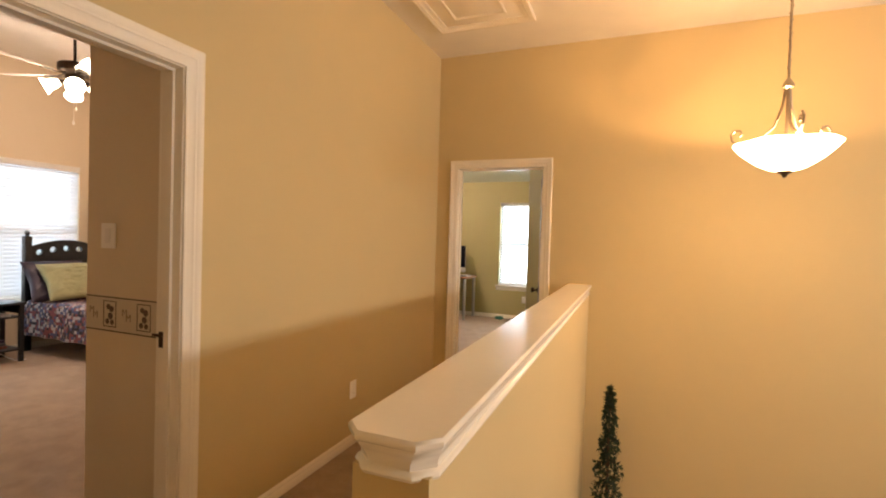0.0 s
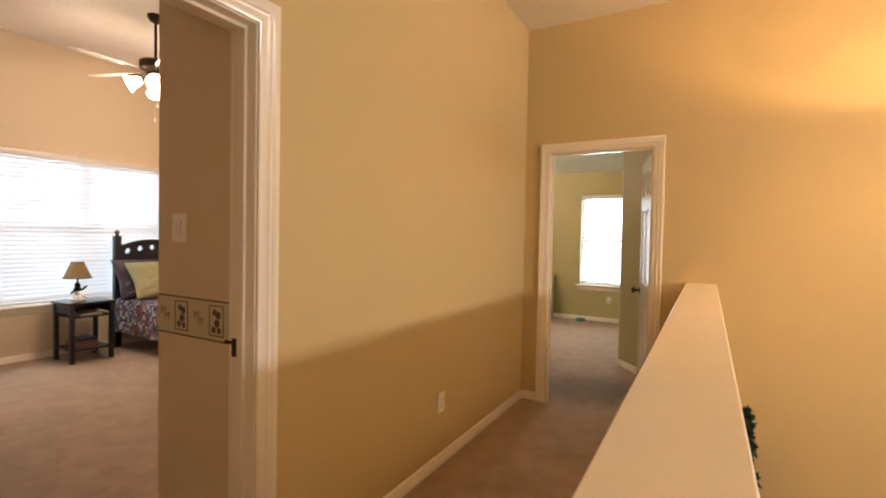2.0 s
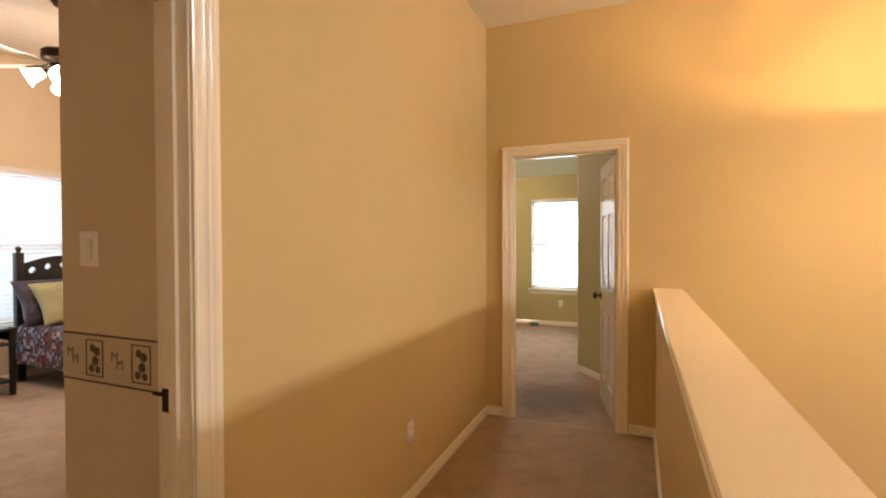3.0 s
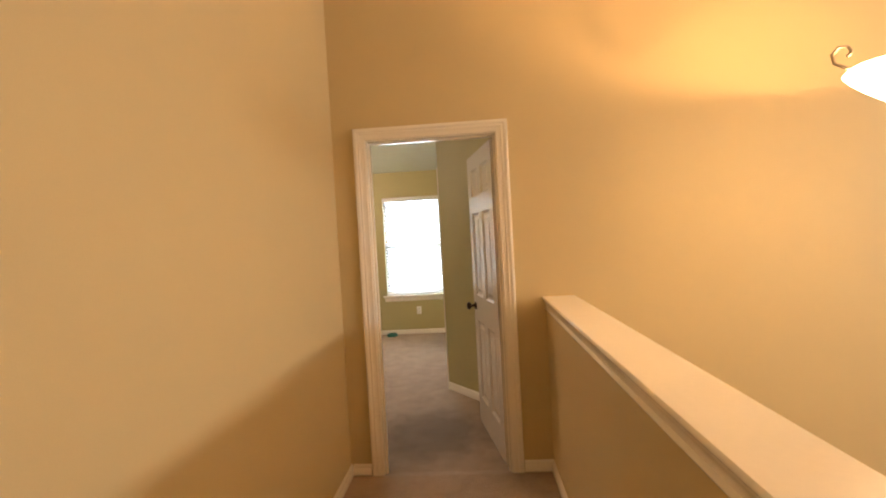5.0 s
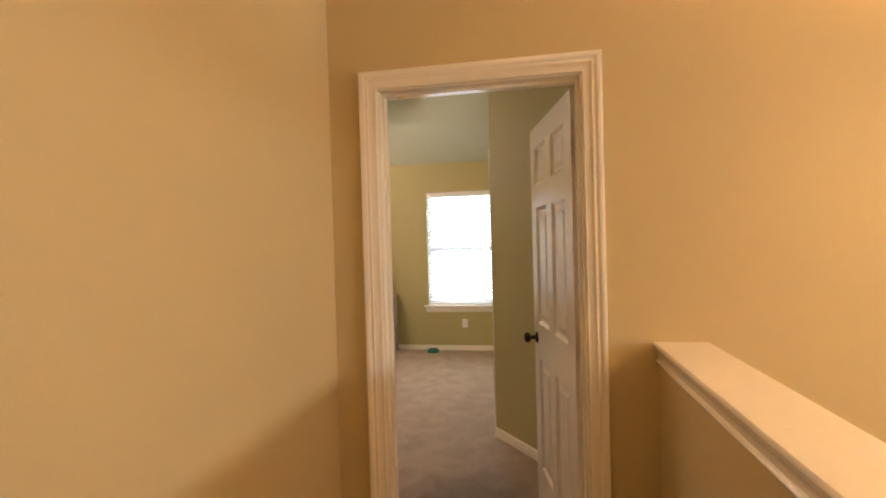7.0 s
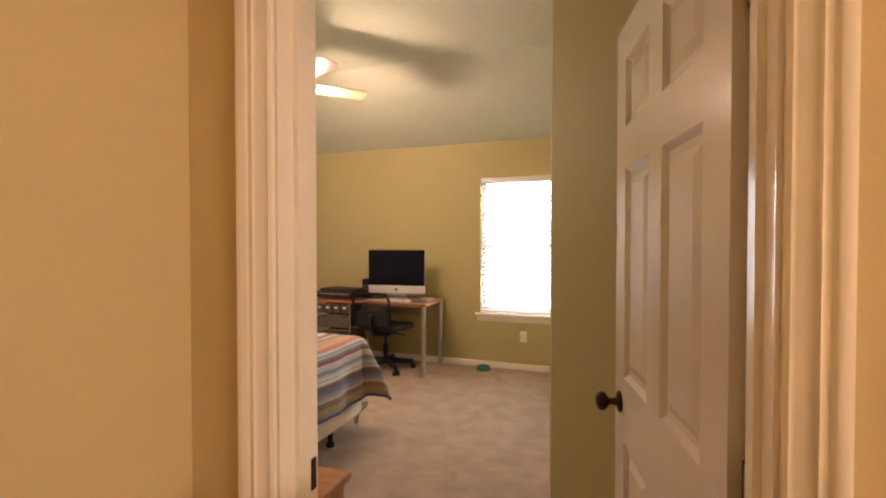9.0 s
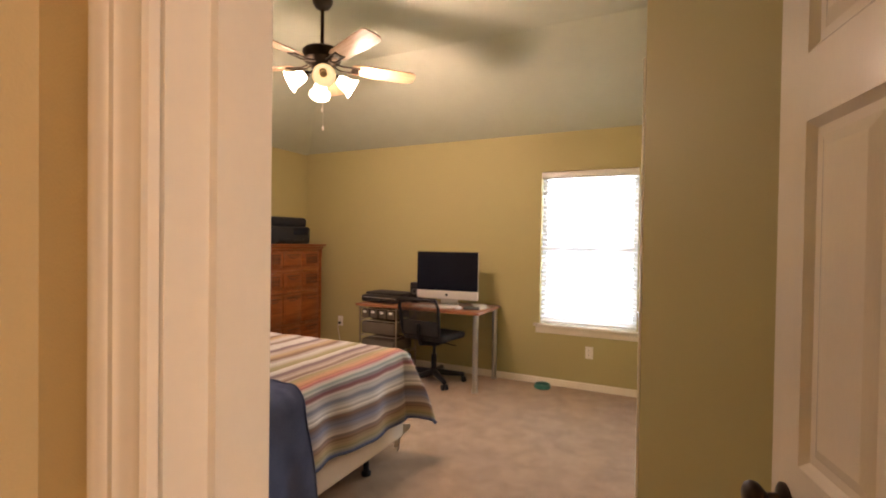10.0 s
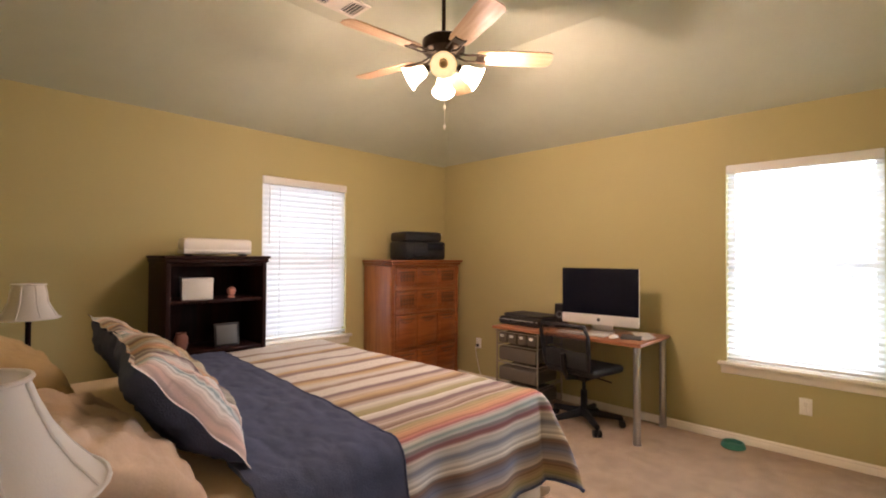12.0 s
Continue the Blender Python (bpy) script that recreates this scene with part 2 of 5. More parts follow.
M["screen"] = material("dark_screen_glass", (0.006, 0.007, 0.014), 0.22, vary=0.0, spec=0.2)
M["alu"] = material("pale_aluminium", (0.72, 0.70, 0.66), 0.35, 0.3, vary=0.03)
M["white"] = material("white_plastic", (0.80, 0.78, 0.74), 0.35, vary=0.02)
M["gloss"] = material("glossy_white_plastic", (0.82, 0.78, 0.72), 0.12, vary=0.02)
M["paper"] = material("white_paper", (0.80, 0.79, 0.75), 0.8, vary=0.03)
M["clear"] = translucent("cloudy_clear_plastic", (0.17, 0.14, 0.11), 0.3, 0.25)
M["leaf"] = translucent("dark_green_leaf", (0.024, 0.046, 0.020), 0.25, 0.45)
M["bark"] = material("brown_bark", (0.10, 0.06, 0.035), 0.9, vary=0.3, bump=0.6)
M["teal"] = material("teal_plastic", (0.03, 0.18, 0.14), 0.4, vary=0.1)
M["lime"] = material("lime_green_cotton", (0.37, 0.365, 0.20), 0.85, vary=0.1, bump=0.3)
M["plaid"] = plaid("patchwork_plaid")
M["violet"] = material("dark_violet_satin", (0.035, 0.02, 0.04), 0.45, vary=0.3)
M["print"] = material("border_ink", (0.10, 0.075, 0.06), 0.7, vary=0.2)
M["print_tan"] = material("border_tan_ink", (0.27, 0.20, 0.13), 0.7, vary=0.1)
M["border"] = material("cream_wallpaper_border", (0.60, 0.52, 0.40), 0.7, vary=0.05)
M["rust"] = material("terracotta", (0.22, 0.08, 0.05), 0.6, vary=0.2)
M["grey"] = material("dark_grey_print", (0.09, 0.09, 0.09), 0.4, vary=0.2)
M["pink"] = material("pink_ceramic", (0.45, 0.20, 0.17), 0.4, vary=0.1)
M["vent"] = material("vent_white_paint", (0.66, 0.62, 0.54), 0.4, vary=0.04)
CREAM, PEACH, PLUM, GOLD = (0.56, 0.54, 0.51), (0.48, 0.41, 0.36), (0.165, 0.108, 0.125), (0.45, 0.335, 0.20)
BROWN, TEAL, RED, ORANGE = (0.19, 0.115, 0.085), (0.26, 0.34, 0.33), (0.36, 0.13, 0.14), (0.55, 0.30, 0.19)
SLATE, STONE, OLIVE, MILK = (0.21, 0.23, 0.31), (0.58, 0.57, 0.55), (0.33, 0.30, 0.17), (0.70, 0.66, 0.60)


def weave(start, end, *runs):
    """Stops for bands with narrow blends: each run is (upper edge in metres, colour), from the start of the cloth."""
    out, at = [], start
    for edge, c in runs:
        e = min(0.006, (edge - at) * 0.3)
        out += [((at + e - start) / (end - start), c), ((edge - e - start) / (end - start), c)] if edge - at > 0.085 else [(((at + edge) / 2 - start) / (end - start), c)]
        at = edge
    return out


# bands from the far side of the bed to the hem, in metres across the cloth
FAR = weave(-3.2, -0.53, (-2.80, CREAM), (-2.74, BROWN), (-2.62, CREAM), (-2.56, GOLD), (-2.50, BROWN), (-2.36, CREAM), (-2.30, PLUM), (-2.20, CREAM), (-2.13, GOLD), (-2.07, PLUM), (-1.94, CREAM), (-1.90, BROWN), (-1.84, GOLD), (-1.76, CREAM), (-1.71, BROWN), (-1.62, CREAM), (-1.565, PLUM), (-1.50, PEACH), (-1.44, GOLD), (-1.40, BROWN), (-1.32, CREAM), (-1.255, OLIVE))
NEAR = weave(-3.2, -0.53, (-1.21, CREAM), (-1.155, PLUM), (-1.083, PEACH), (-1.068, BROWN), (-1.055, PEACH), (-1.04, OLIVE), (-0.985, GOLD), (-0.945, ORANGE), (-0.930, RED), (-0.917, MILK), (-0.898, TEAL), (-0.885, STONE), (-0.875, PLUM), (-0.855, RED), (-0.843, MILK), (-0.818, STONE), (-0.808, SLATE), (-0.765, STONE), (-0.748, MILK), (-0.73, BROWN), (-0.665, SLATE), (-0.645, PEACH), (-0.615, BROWN), (-0.585, GOLD), (-0.57, OLIVE), (-0.53, SLATE))
M["stripes"] = striped("woven_serape_stripes", FAR, 1 / 2.67, more=NEAR, split=(3.2 - 1.25) / 2.67)
WHITE, PINK, SKYBLUE, SAGE = (0.70, 0.67, 0.65), (0.60, 0.44, 0.40), (0.33, 0.43, 0.47), (0.42, 0.40, 0.33)
M["stripes_pale"] = striped("pale_striped_cotton", weave(0.0, 0.80, (0.03, PINK), (0.07, WHITE), (0.10, SKYBLUE), (0.16, WHITE), (0.20, PINK), (0.26, SAGE), (0.29, BROWN), (0.33, GOLD), (0.40, SAGE), (0.43, ORANGE), (0.47, GOLD), (0.50, PLUM), (0.56, SAGE), (0.58, PLUM), (0.62, WHITE), (0.65, PINK), (0.675, SKYBLUE), (0.71, WHITE), (0.74, PINK), (0.80, WHITE)), 1 / 0.80)

# ---- building helpers -----------------------------------------------------------


def box(bm, x0, x1, y0, y1, z0, z1):
    v = [bm.verts.new((x, y, z)) for z in (z0, z1) for y in (y0, y1) for x in (x0, x1)]
    for f in ((0, 2, 3, 1), (4, 5, 7, 6), (0, 1, 5, 4), (2, 6, 7, 3), (0, 4, 6, 2), (1, 3, 7, 5)):
        bm.faces.new([v[i] for i in f])
    return bm


def rounded(x0, x1, y0, y1, z0, z1, r=0.004, segs=2):
    bm = box(bmesh.new(), x0, x1, y0, y1, z0, z1)
    bmesh.ops.bevel(bm, geom=bm.edges[:], offset=r, segments=segs, affect="EDGES", profile=0.5)
    return bm


def cyl(bm, a, b, r0, r1=None, n=16):
    """A closed tapered rod from a to b."""
    a, b = Vector(a), Vector(b)
    r1 = r0 if r1 is None else r1
    q = (b - a).to_track_quat("Z", "Y").to_matrix()
    rings = [[bm.verts.new(p + q @ Vector((r * math.cos(k * math.tau / n), r * math.sin(k * math.tau / n), 0))) for k in range(n)] for p, r in ((a, r0), (b, r1))]
    for k in range(n):
        bm.faces.new((rings[0][k], rings[0][(k + 1) % n], rings[1][(k + 1) % n], rings[1][k]))
    bm.faces.new(rings[0][::-1]), bm.faces.new(rings[1])
    return bm


def lathe(bm, profile, n=32, centre=(0, 0, 0), m=None):
    """A turned shape round z from (radius, height) pairs."""
    m = m or Matrix.Translation(centre)
    rings = []
    for r, z in profile:
        if r < 1e-5:
            rings.append([bm.verts.new(m @ Vector((0, 0, z)))])
        else:
            rings.append([bm.verts.new(m @ Vector((r * math.cos(k * math.tau / n), r * math.sin(k * math.tau / n), z))) for k in range(n)])
    for p, q in zip(rings, rings[1:]):
        for k in range(n):
            loop = [p[k % len(p)], p[(k + 1) % len(p)], q[(k + 1) % len(q)], q[k % len(q)]]
            loop = list(dict.fromkeys(loop))
            if len(loop) > 2:
                bm.faces.new(loop)
    return bm


def sweep(bm, points, r, n=8):
    """A round bar bent along points, in one piece."""
    pts = [Vector(p) for p in points]
    side, rings = None, []
    for i, p in enumerate(pts):
        way = (pts[min(i + 1, len(pts) - 1)] - pts[max(i - 1, 0)]).normalized()
        side = way.orthogonal() if side is None else side - way * side.dot(way)
        side.normalize()
        up = way.cross(side)
        rings.append([bm.verts.new(p + (side * math.cos(k * math.tau / n) + up * math.sin(k * math.tau / n)) * r) for k in range(n)])
    for a, b in zip(rings, rings[1:]):
        for k in range(n):
            bm.faces.new((a[k], a[(k + 1) % n], b[(k + 1) % n], b[k]))
    bm.faces.new(rings[0][::-1]), bm.faces.new(rings[-1])
    return bm


def mesh(name, bm, mat, smooth=True):
    bmesh.ops.recalc_face_normals(bm, faces=bm.faces[:])
    me = bpy.data.meshes.new(name)
    bm.to_mesh(me)
    bm.free()
    for m in mat if isinstance(mat, (list, tuple)) else [mat]:
        me.materials.append(m)
    if smooth:
        me.shade_smooth()
        me.set_sharp_from_angle(angle=radians(40))
    return me


def part(name, bm, mat, parent, label="", smooth=True):
    ob = new(name, mesh(name, bm, mat, smooth))
    ob.parent = parent
    return tagged(ob, label)


def thing(name, m, label, category, group="", kind=""):
    ob = new(name)
    ob.empty_display_size = 0.1
    ob.matrix_world = m
    return tagged(ob, label, category, group, kind)


def solid(name, bm, mat, label, category="", kind="structure", group="", smooth=True):
    return tagged(new(name, mesh(name, bm, mat, smooth)), label, category, group, kind)


def wall(name, axis, at, thick, lo, hi, z0, z1, holes, mat, label):
    """A wall across x ('x') or y ('y') from at to at+thick, with openings (lo, hi, z0, z1) right through it."""
    bm = bmesh.new()
    cuts = sorted({lo, hi, *(h[0] for h in holes), *(h[1] for h in holes)})
    heights = sorted({z0, z1, *(h[2] for h in holes), *(h[3] for h in holes)})

    def filled(i, j):
        if not (0 <= i < len(cuts) - 1 and 0 <= j < len(heights) - 1):
            return False
        u, v = (cuts[i] + cuts[i + 1]) / 2, (heights[j] + heights[j + 1]) / 2
        return not any(h[0] < u < h[1] and h[2] < v < h[3] for h in holes)

    def p(u, d, v):
        return bm.verts.new((d, u, v) if axis == "x" else (u, d, v))

    a, b = at, at + thick
    for i in range(len(cuts) - 1):
        for j in range(len(heights) - 1):
            if not filled(i, j):
                continue
            u0, u1, v0, v1 = cuts[i], cuts[i + 1], heights[j], heights[j + 1]
            for d in (a, b):
                bm.faces.new((p(u0, d, v0), p(u1, d, v0), p(u1, d, v1), p(u0, d, v1)))
            for di, dj, q in ((-1, 0, ((u0, v0), (u0, v1))), (1, 0, ((u1, v0), (u1, v1))), (0, -1, ((u0, v0), (u1, v0))), (0, 1, ((u0, v1), (u1, v1)))):
                if not filled(i + di, j + dj):
                    (s, t), (e, f) = q
                    bm.faces.new((p(s, a, t), p(e, a, f), p(e, b, f), p(s, b, t)))
    bmesh.ops.remove_doubles(bm, verts=bm.verts[:], dist=1e-5)
    return solid(name, bm, mat, label, "wall", smooth=False)


CASING = ((0, 0), (0, 0.010), (0.006, 0.013), (0.014, 0.011), (0.018, 0.0125), (0.034, 0.014), (0.040, 0.0185), (0.046, 0.0165), (0.052, 0.0165), (0.058, 0.021), (0.070, 0.023), (0.078, 0.021), (0.080, 0.017), (0.080, 0))


SLIM = tuple((w * 0.88, d) for w, d in CASING)


def casing(u0, u1, top, place, profile=CASING, bottom=0.0, closed=False):
    """Mitred moulding round an opening; place(u, out, z) puts it on its wall."""
    bm = bmesh.new()
    path = []
    for w, d in profile:
        pts = [(u0 - w, bottom - (w if closed else 0)), (u0 - w, top + w), (u1 + w, top + w), (u1 + w, bottom - (w if closed else 0))]
        path.append([bm.verts.new(place(u, d, z)) for u, z in pts])
    n = 4 if closed else 3
    for a, b in zip(path, path[1:]):
        for k in range(n):
            bm.faces.new((a[k], a[(k + 1) % 4], b[(k + 1) % 4], b[k]))
    if not closed:
        bm.faces.new([r[0] for r in path]), bm.faces.new([r[3] for r in path])
    return bm


BASE = ((0, 0), (0.014, 0), (0.014, 0.040), (0.010, 0.045), (0.012, 0.051), (0.008, 0.060), (0.003, 0.066), (0, 0.066))


def baseboard(a, b, out, label="white moulded baseboard along the wall"):
    """A moulded skirting from a to b on the floor, standing out of its wall along out."""
    bm = bmesh.new()
    lift = 0.038 if a[0] >= 0 >= a[1] else 0.0
    a, b, o = Vector((*a, lift)), Vector((*b, lift)), Vector((*out, 0)).normalized()
    rows = [[bm.verts.new(p + o * d + Vector((0, 0, z))) for d, z in BASE] for p in (a, b)]
    for k in range(len(BASE)):
        j = (k + 1) % len(BASE)
        bm.faces.new((rows[0][k], rows[0][j], rows[1][j], rows[1][k]))
    bm.faces.new(rows[0]), bm.faces.new(rows[1])
    return solid("baseboard", bm, M["trim"], label, "baseboard")

# ---- large structure ----------------------------------------------------------
HALL_TOP, ROOM_TOP, WEST_TOP = 3.056, 3.02, 3.31
wall("wall_hall_west", "x", -0.06, 0.06, -5.22, 0.0, 0, HALL_TOP, [(-3.43, -2.63, 0, 2.075)], M["tan"], "tan painted hall wall beside the bedroom doorway")
wall("wall_hall_north", "y", 0.0, 0.06, -0.06, 6.52, -1.4, HALL_TOP, [(0.185, 0.983, -0.1, 2.06)], M["tan"], "tan painted wall at the end of the hall")
wall("wall_hall_east", "x", 6.40, 0.12, -5.22, 0.0, -1.4, HALL_TOP, [(-3.60, -1.0, 1.40, 2.20)], M["tan"], "tan painted stairwell wall with a window opening")
# never in view; set near the landing to bounce pendant light back north
wall("wall_hall_south", "y", -5.22, 0.12, 0.0, 6.40, 0, HALL_TOP, [], M["tan"], "unseen tan painted wall closing off the landing")
wall("wall_stairwell_south", "y", -3.40, 0.12, 1.365, 6.40, -1.4, -0.2, [], M["tan"], "tan painted wall below the landing")
wall("wall_bedroom_1_east", "x", -0.12, 0.06, -3.64, 0.06, 0, WEST_TOP, [(-3.43, -2.63, 0, 2.075)], M["beige"], "beige painted wall round the doorway")
wall("wall_bedroom_1_entry", "y", -2.56, 0.12, -0.72, -0.12, 0, WEST_TOP, [], M["beige"], "beige painted entry wall with a wallpaper border")
wall("wall_bedroom_1_west", "x", -4.90, 0.12, -3.64, 0.06, 0, WEST_TOP, [(-2.70, -0.205, 0.57, 2.17)], M["beige"], "beige painted wall with a wide window")
wall("wall_bedroom_1_north", "y", 0.03, 0.03, -4.78, -0.12, 0, WEST_TOP, [], M["beige"], "plain beige painted wall")
# unseen closing wall, placed near so it bounces light onto the entry wall
wall("wall_bedroom_1_south", "y", -3.64, 0.12, -4.78, -0.12, 0, WEST_TOP, [], M["beige"], "plain beige painted wall")
wall("wall_bedroom_2_south", "y", 0.06, 0.06, -3.69, 1.42, 0, 3.1, [(0.185, 0.983, 0, 2.06)], M["olive"], "olive green painted wall round the doorway")
wall("wall_bedroom_2_west", "x", -3.69, 0.12, 0.12, 4.493, 0, 2.6, [(2.092, 2.957, 0.62, 2.09)], M["olive"], "olive green painted wall with a window")
wall("wall_bedroom_2_north", "y", 4.373, 0.12, -3.57, 0.505, 0, 2.6, [(-0.56, 0.335, 0.60, 2.10)], M["olive"], "olive green painted wall with a window")
wall("wall_bedroom_2_east", "x", 0.505, 0.12, 1.69, 4.493, 0, 3.1, [(1.79, 2.63, 0, 2.06)], M["olive"], "olive green painted wall with the closet door")
wall("wall_bedroom_2_nook", "x", 1.30, 0.12, 0.12, 0.75, 0, 3.1, [], M["olive"], "olive green painted wall behind the open door")
_bm = bmesh.new()
_a, _b = Vector((0.505, 1.69, 0)), Vector((1.30, 0.70, 0))
_o = Vector((1.01, 0.825, 0)).normalized() * 0.1
_lo = [_bm.verts.new(p) for p in (_a, _b, _b + _o, _a + _o)]
_hi = [_bm.verts.new(v.co + Vector((0, 0, 3.1))) for v in _lo]
_bm.faces.new(_lo), _bm.faces.new(_hi)
for _k in range(4):
    _bm.faces.new((_lo[_k], _lo[(_k + 1) % 4], _hi[(_k + 1) % 4], _hi[_k]))
solid("wall_bedroom_2_diagonal", _bm, M["olive"], "olive green painted angled wall beside the door", "wall", smooth=False)

solid("ceiling_hall", box(bmesh.new(), -0.06, 6.52, -5.22, 0.06, HALL_TOP, HALL_TOP + 0.1), M["ceil_hall"], "white textured hall ceiling", "ceiling", smooth=False)
solid("ceiling_bedroom_1", box(bmesh.new(), -4.90, -0.06, -3.64, 0.06, WEST_TOP, WEST_TOP + 0.1), M["ceil_hall"], "white bedroom ceiling", "ceiling", smooth=False)
_bm = bmesh.new()
_q = [_bm.verts.new(p) for p in ((-2.42, 0.06, 3.02), (1.42, 0.06, 3.02), (1.42, 3.25, 3.02), (-2.42, 3.25, 3.02), (-3.62, 0.06, 2.446), (-3.62, 4.45, 2.446), (1.42, 4.45, 2.446))]
_bm.faces.new((_q[0], _q[1], _q[2], _q[3])), _bm.faces.new((_q[3], _q[2], _q[6], _q[5])), _bm.faces.new((_q[0], _q[3], _q[5], _q[4]))
_ext = bmesh.ops.extrude_face_region(_bm, geom=_bm.faces[:])
bmesh.ops.translate(_bm, verts=[g for g in _ext["geom"] if isinstance(g, bmesh.types.BMVert)], vec=(0, 0, 0.1))
solid("ceiling_bedroom_2", _bm, M["ceil_olive"], "pale green vaulted ceiling sloping down to two walls", "ceiling", smooth=False)

HALL_FLOOR = 0.038
_bm = box(bmesh.new(), -0.06, 1.30, -3.28, -0.03, -0.2, HALL_FLOOR)
box(_bm, -0.06, 6.40, -5.22, -3.28, -0.2, HALL_FLOOR)
box(_bm, -0.05, 1.30, -0.03, 0.09, -0.2, HALL_FLOOR)
for _v in _bm.verts:
    if _v.co.y > 0 and _v.co.z > 0:
        _v.co.z = 0.001
solid("floor_hall", _bm, M["carpet"], "brown carpet in the hall", "carpet", smooth=False)
solid("floor_bedroom_1", box(bmesh.new(), -4.90, -0.06, -3.64, 0.06, -0.2, 0), M["carpet"], "brown bedroom carpet with trodden patches", "carpet", smooth=False)
solid("floor_bedroom_2", box(bmesh.new(), -3.69, 1.42, 0.09, 4.49, -0.2, 0), M["carpet_doorway"], "brown bedroom carpet, darker inside the doorway", "carpet", smooth=False)
solid("floor_stairwell", box(bmesh.new(), 1.215, 6.52, -3.40, 0.0, -1.6, -1.4), M["carpet"], "brown carpet on the stair landing", "carpet", smooth=False)

# half wall with its moulded cap
solid("wall_half", box(bmesh.new(), 1.215, 1.365, -3.28, 0.0, -1.4, 1.0), M["tan"], "tan half wall along the open stairwell", "half wall", smooth=False)
_bm, _rings = bmesh.new(), []
for _i, _z in ((0.026, 0.990), (0.013, 0.992), (0.010, 0.998), (0.013, 1.005), (0.018, 1.009), (0.017, 1.021), (0.012, 1.035), (0.006, 1.044), (0.005, 1.050), (0.001, 1.053), (0.0, 1.057), (0.0, 1.064), (0.004, 1.069)):
    _x0, _x1, _y0, _c = 1.195 + _i, 1.385 - _i, -3.303 + _i, 0.036
    _rings.append([_bm.verts.new((x, y, _z)) for x, y in ((_x0, 0), (_x0, _y0 + _c), (_x0 + _c, _y0), (_x1 - _c, _y0), (_x1, _y0 + _c), (_x1, 0))])
for _r, _s in zip(_rings, _rings[1:]):
    for _k in range(6):
        _bm.faces.new((_r[_k], _r[(_k + 1) % 6], _s[(_k + 1) % 6], _s[_k]))
_bm.faces.new(_rings[0]), _bm.faces.new(_rings[-1])
solid("trim_half_wall_cap", _bm, M["trim"], "glossy white moulded cap with clipped corners on the half wall", "cap")

for _a, _b, _o in (
    ((0, -2.545), (0, 0), (1, 0)), ((0, -5.1), (0, -3.51), (1, 0)), ((0.014, 0), (0.125, 0), (0, -1)), ((1.043, 0), (1.215, 0), (0, -1)), ((1.215, -3.28), (1.215, 0), (-1, 0)),
    ((-0.72, -2.56), (-0.12, -2.56), (0, -1)), ((-0.72, -2.56), (-0.72, -2.44), (-1, 0)), ((-4.78, -3.52), (-4.78, 0.03), (1, 0)), ((-4.77, 0.03), (-0.12, 0.03), (0, -1)),
    ((-3.57, 4.373), (0.505, 4.373), (0, -1)), ((-3.57, 0.12), (-3.57, 4.36), (1, 0)), ((-3.55, 0.12), (0.125, 0.12), (0, 1)), ((1.043, 0.12), (1.30, 0.12), (0, 1)),
    ((0.505, 2.71), (0.505, 4.36), (-1, 0)), ((0.505, 1.69), (1.30, 0.70), (-0.99, -0.81)),
):
    baseboard(_a, _b, _o)


def six_panel(parent, w, h, t=0.035):
    """A moulded six-panel leaf from the hinge at x=0 along +x, its thickness centred on y=0."""
    leaf = part("door_leaf", bmesh.new(), M["door"], parent, "white six-panel leaf")
    bm = bmesh.new()
    s, rails, mid = 0.105, ((0.0, 0.21), (0.80, 0.99), (1.60, 1.72), (h - 0.105, h)), w / 2
    for x0, x1 in ((0, s), (w - s, w), (mid - 0.05, mid + 0.05)):
        box(bm, x0, x1, -t / 2, t / 2, 0, h)
    for z0, z1 in rails:
        for x0, x1 in ((s, mid - 0.05), (mid + 0.05, w - s)):
            box(bm, x0, x1, -t / 2, t / 2, z0, z1)
    leaf.data = mesh("door_leaf", bm, M["door"], False)
    for z0, z1 in ((0.21, 0.80), (0.99, 1.60), (1.72, h - 0.105)):
        for x0, x1 in ((s, mid - 0.05), (mid + 0.05, w - s)):
            pb = bmesh.new()
            for side in (-1, 1):
                rows = []
                for inset, d in ((0.0, t / 2 - 0.001), (0.008, t / 2 - 0.007), (0.014, t / 2 - 0.012), (0.030, t / 2 - 0.012), (0.052, t / 2 - 0.004)):
                    rows.append([pb.verts.new((x, side * d, z)) for x, z in ((x0 + inset, z0 + inset), (x1 - inset, z0 + inset), (x1 - inset, z1 - inset), (x0 + inset, z1 - inset))])
                for a, b in zip(rows, rows[1:]):
                    for k in range(4):
                        pb.faces.new((a[k], a[(k + 1) % 4], b[(k + 1) % 4], b[k]))
                pb.faces.new(rows[-1])
            part("panel", pb, M["door"], leaf, smooth=False)
    return leaf


def knob(parent, x, z, t, mat, label, out=(-1, 1)):
    for side in out:
        m = pose(x, side * t / 2, z, -90 * side)
        bm = lathe(bmesh.new(), ((0, 0), (0.032, 0), (0.032, 0.004), (0.026, 0.008), (0.012, 0.012), (0.010, 0.030), (0.016, 0.036), (0.026, 0.044), (0.029, 0.054), (0.025, 0.064), (0.014, 0.070), (0, 0.071)), 24, m=m)
        part("door_knob", bm, mat, parent, label)


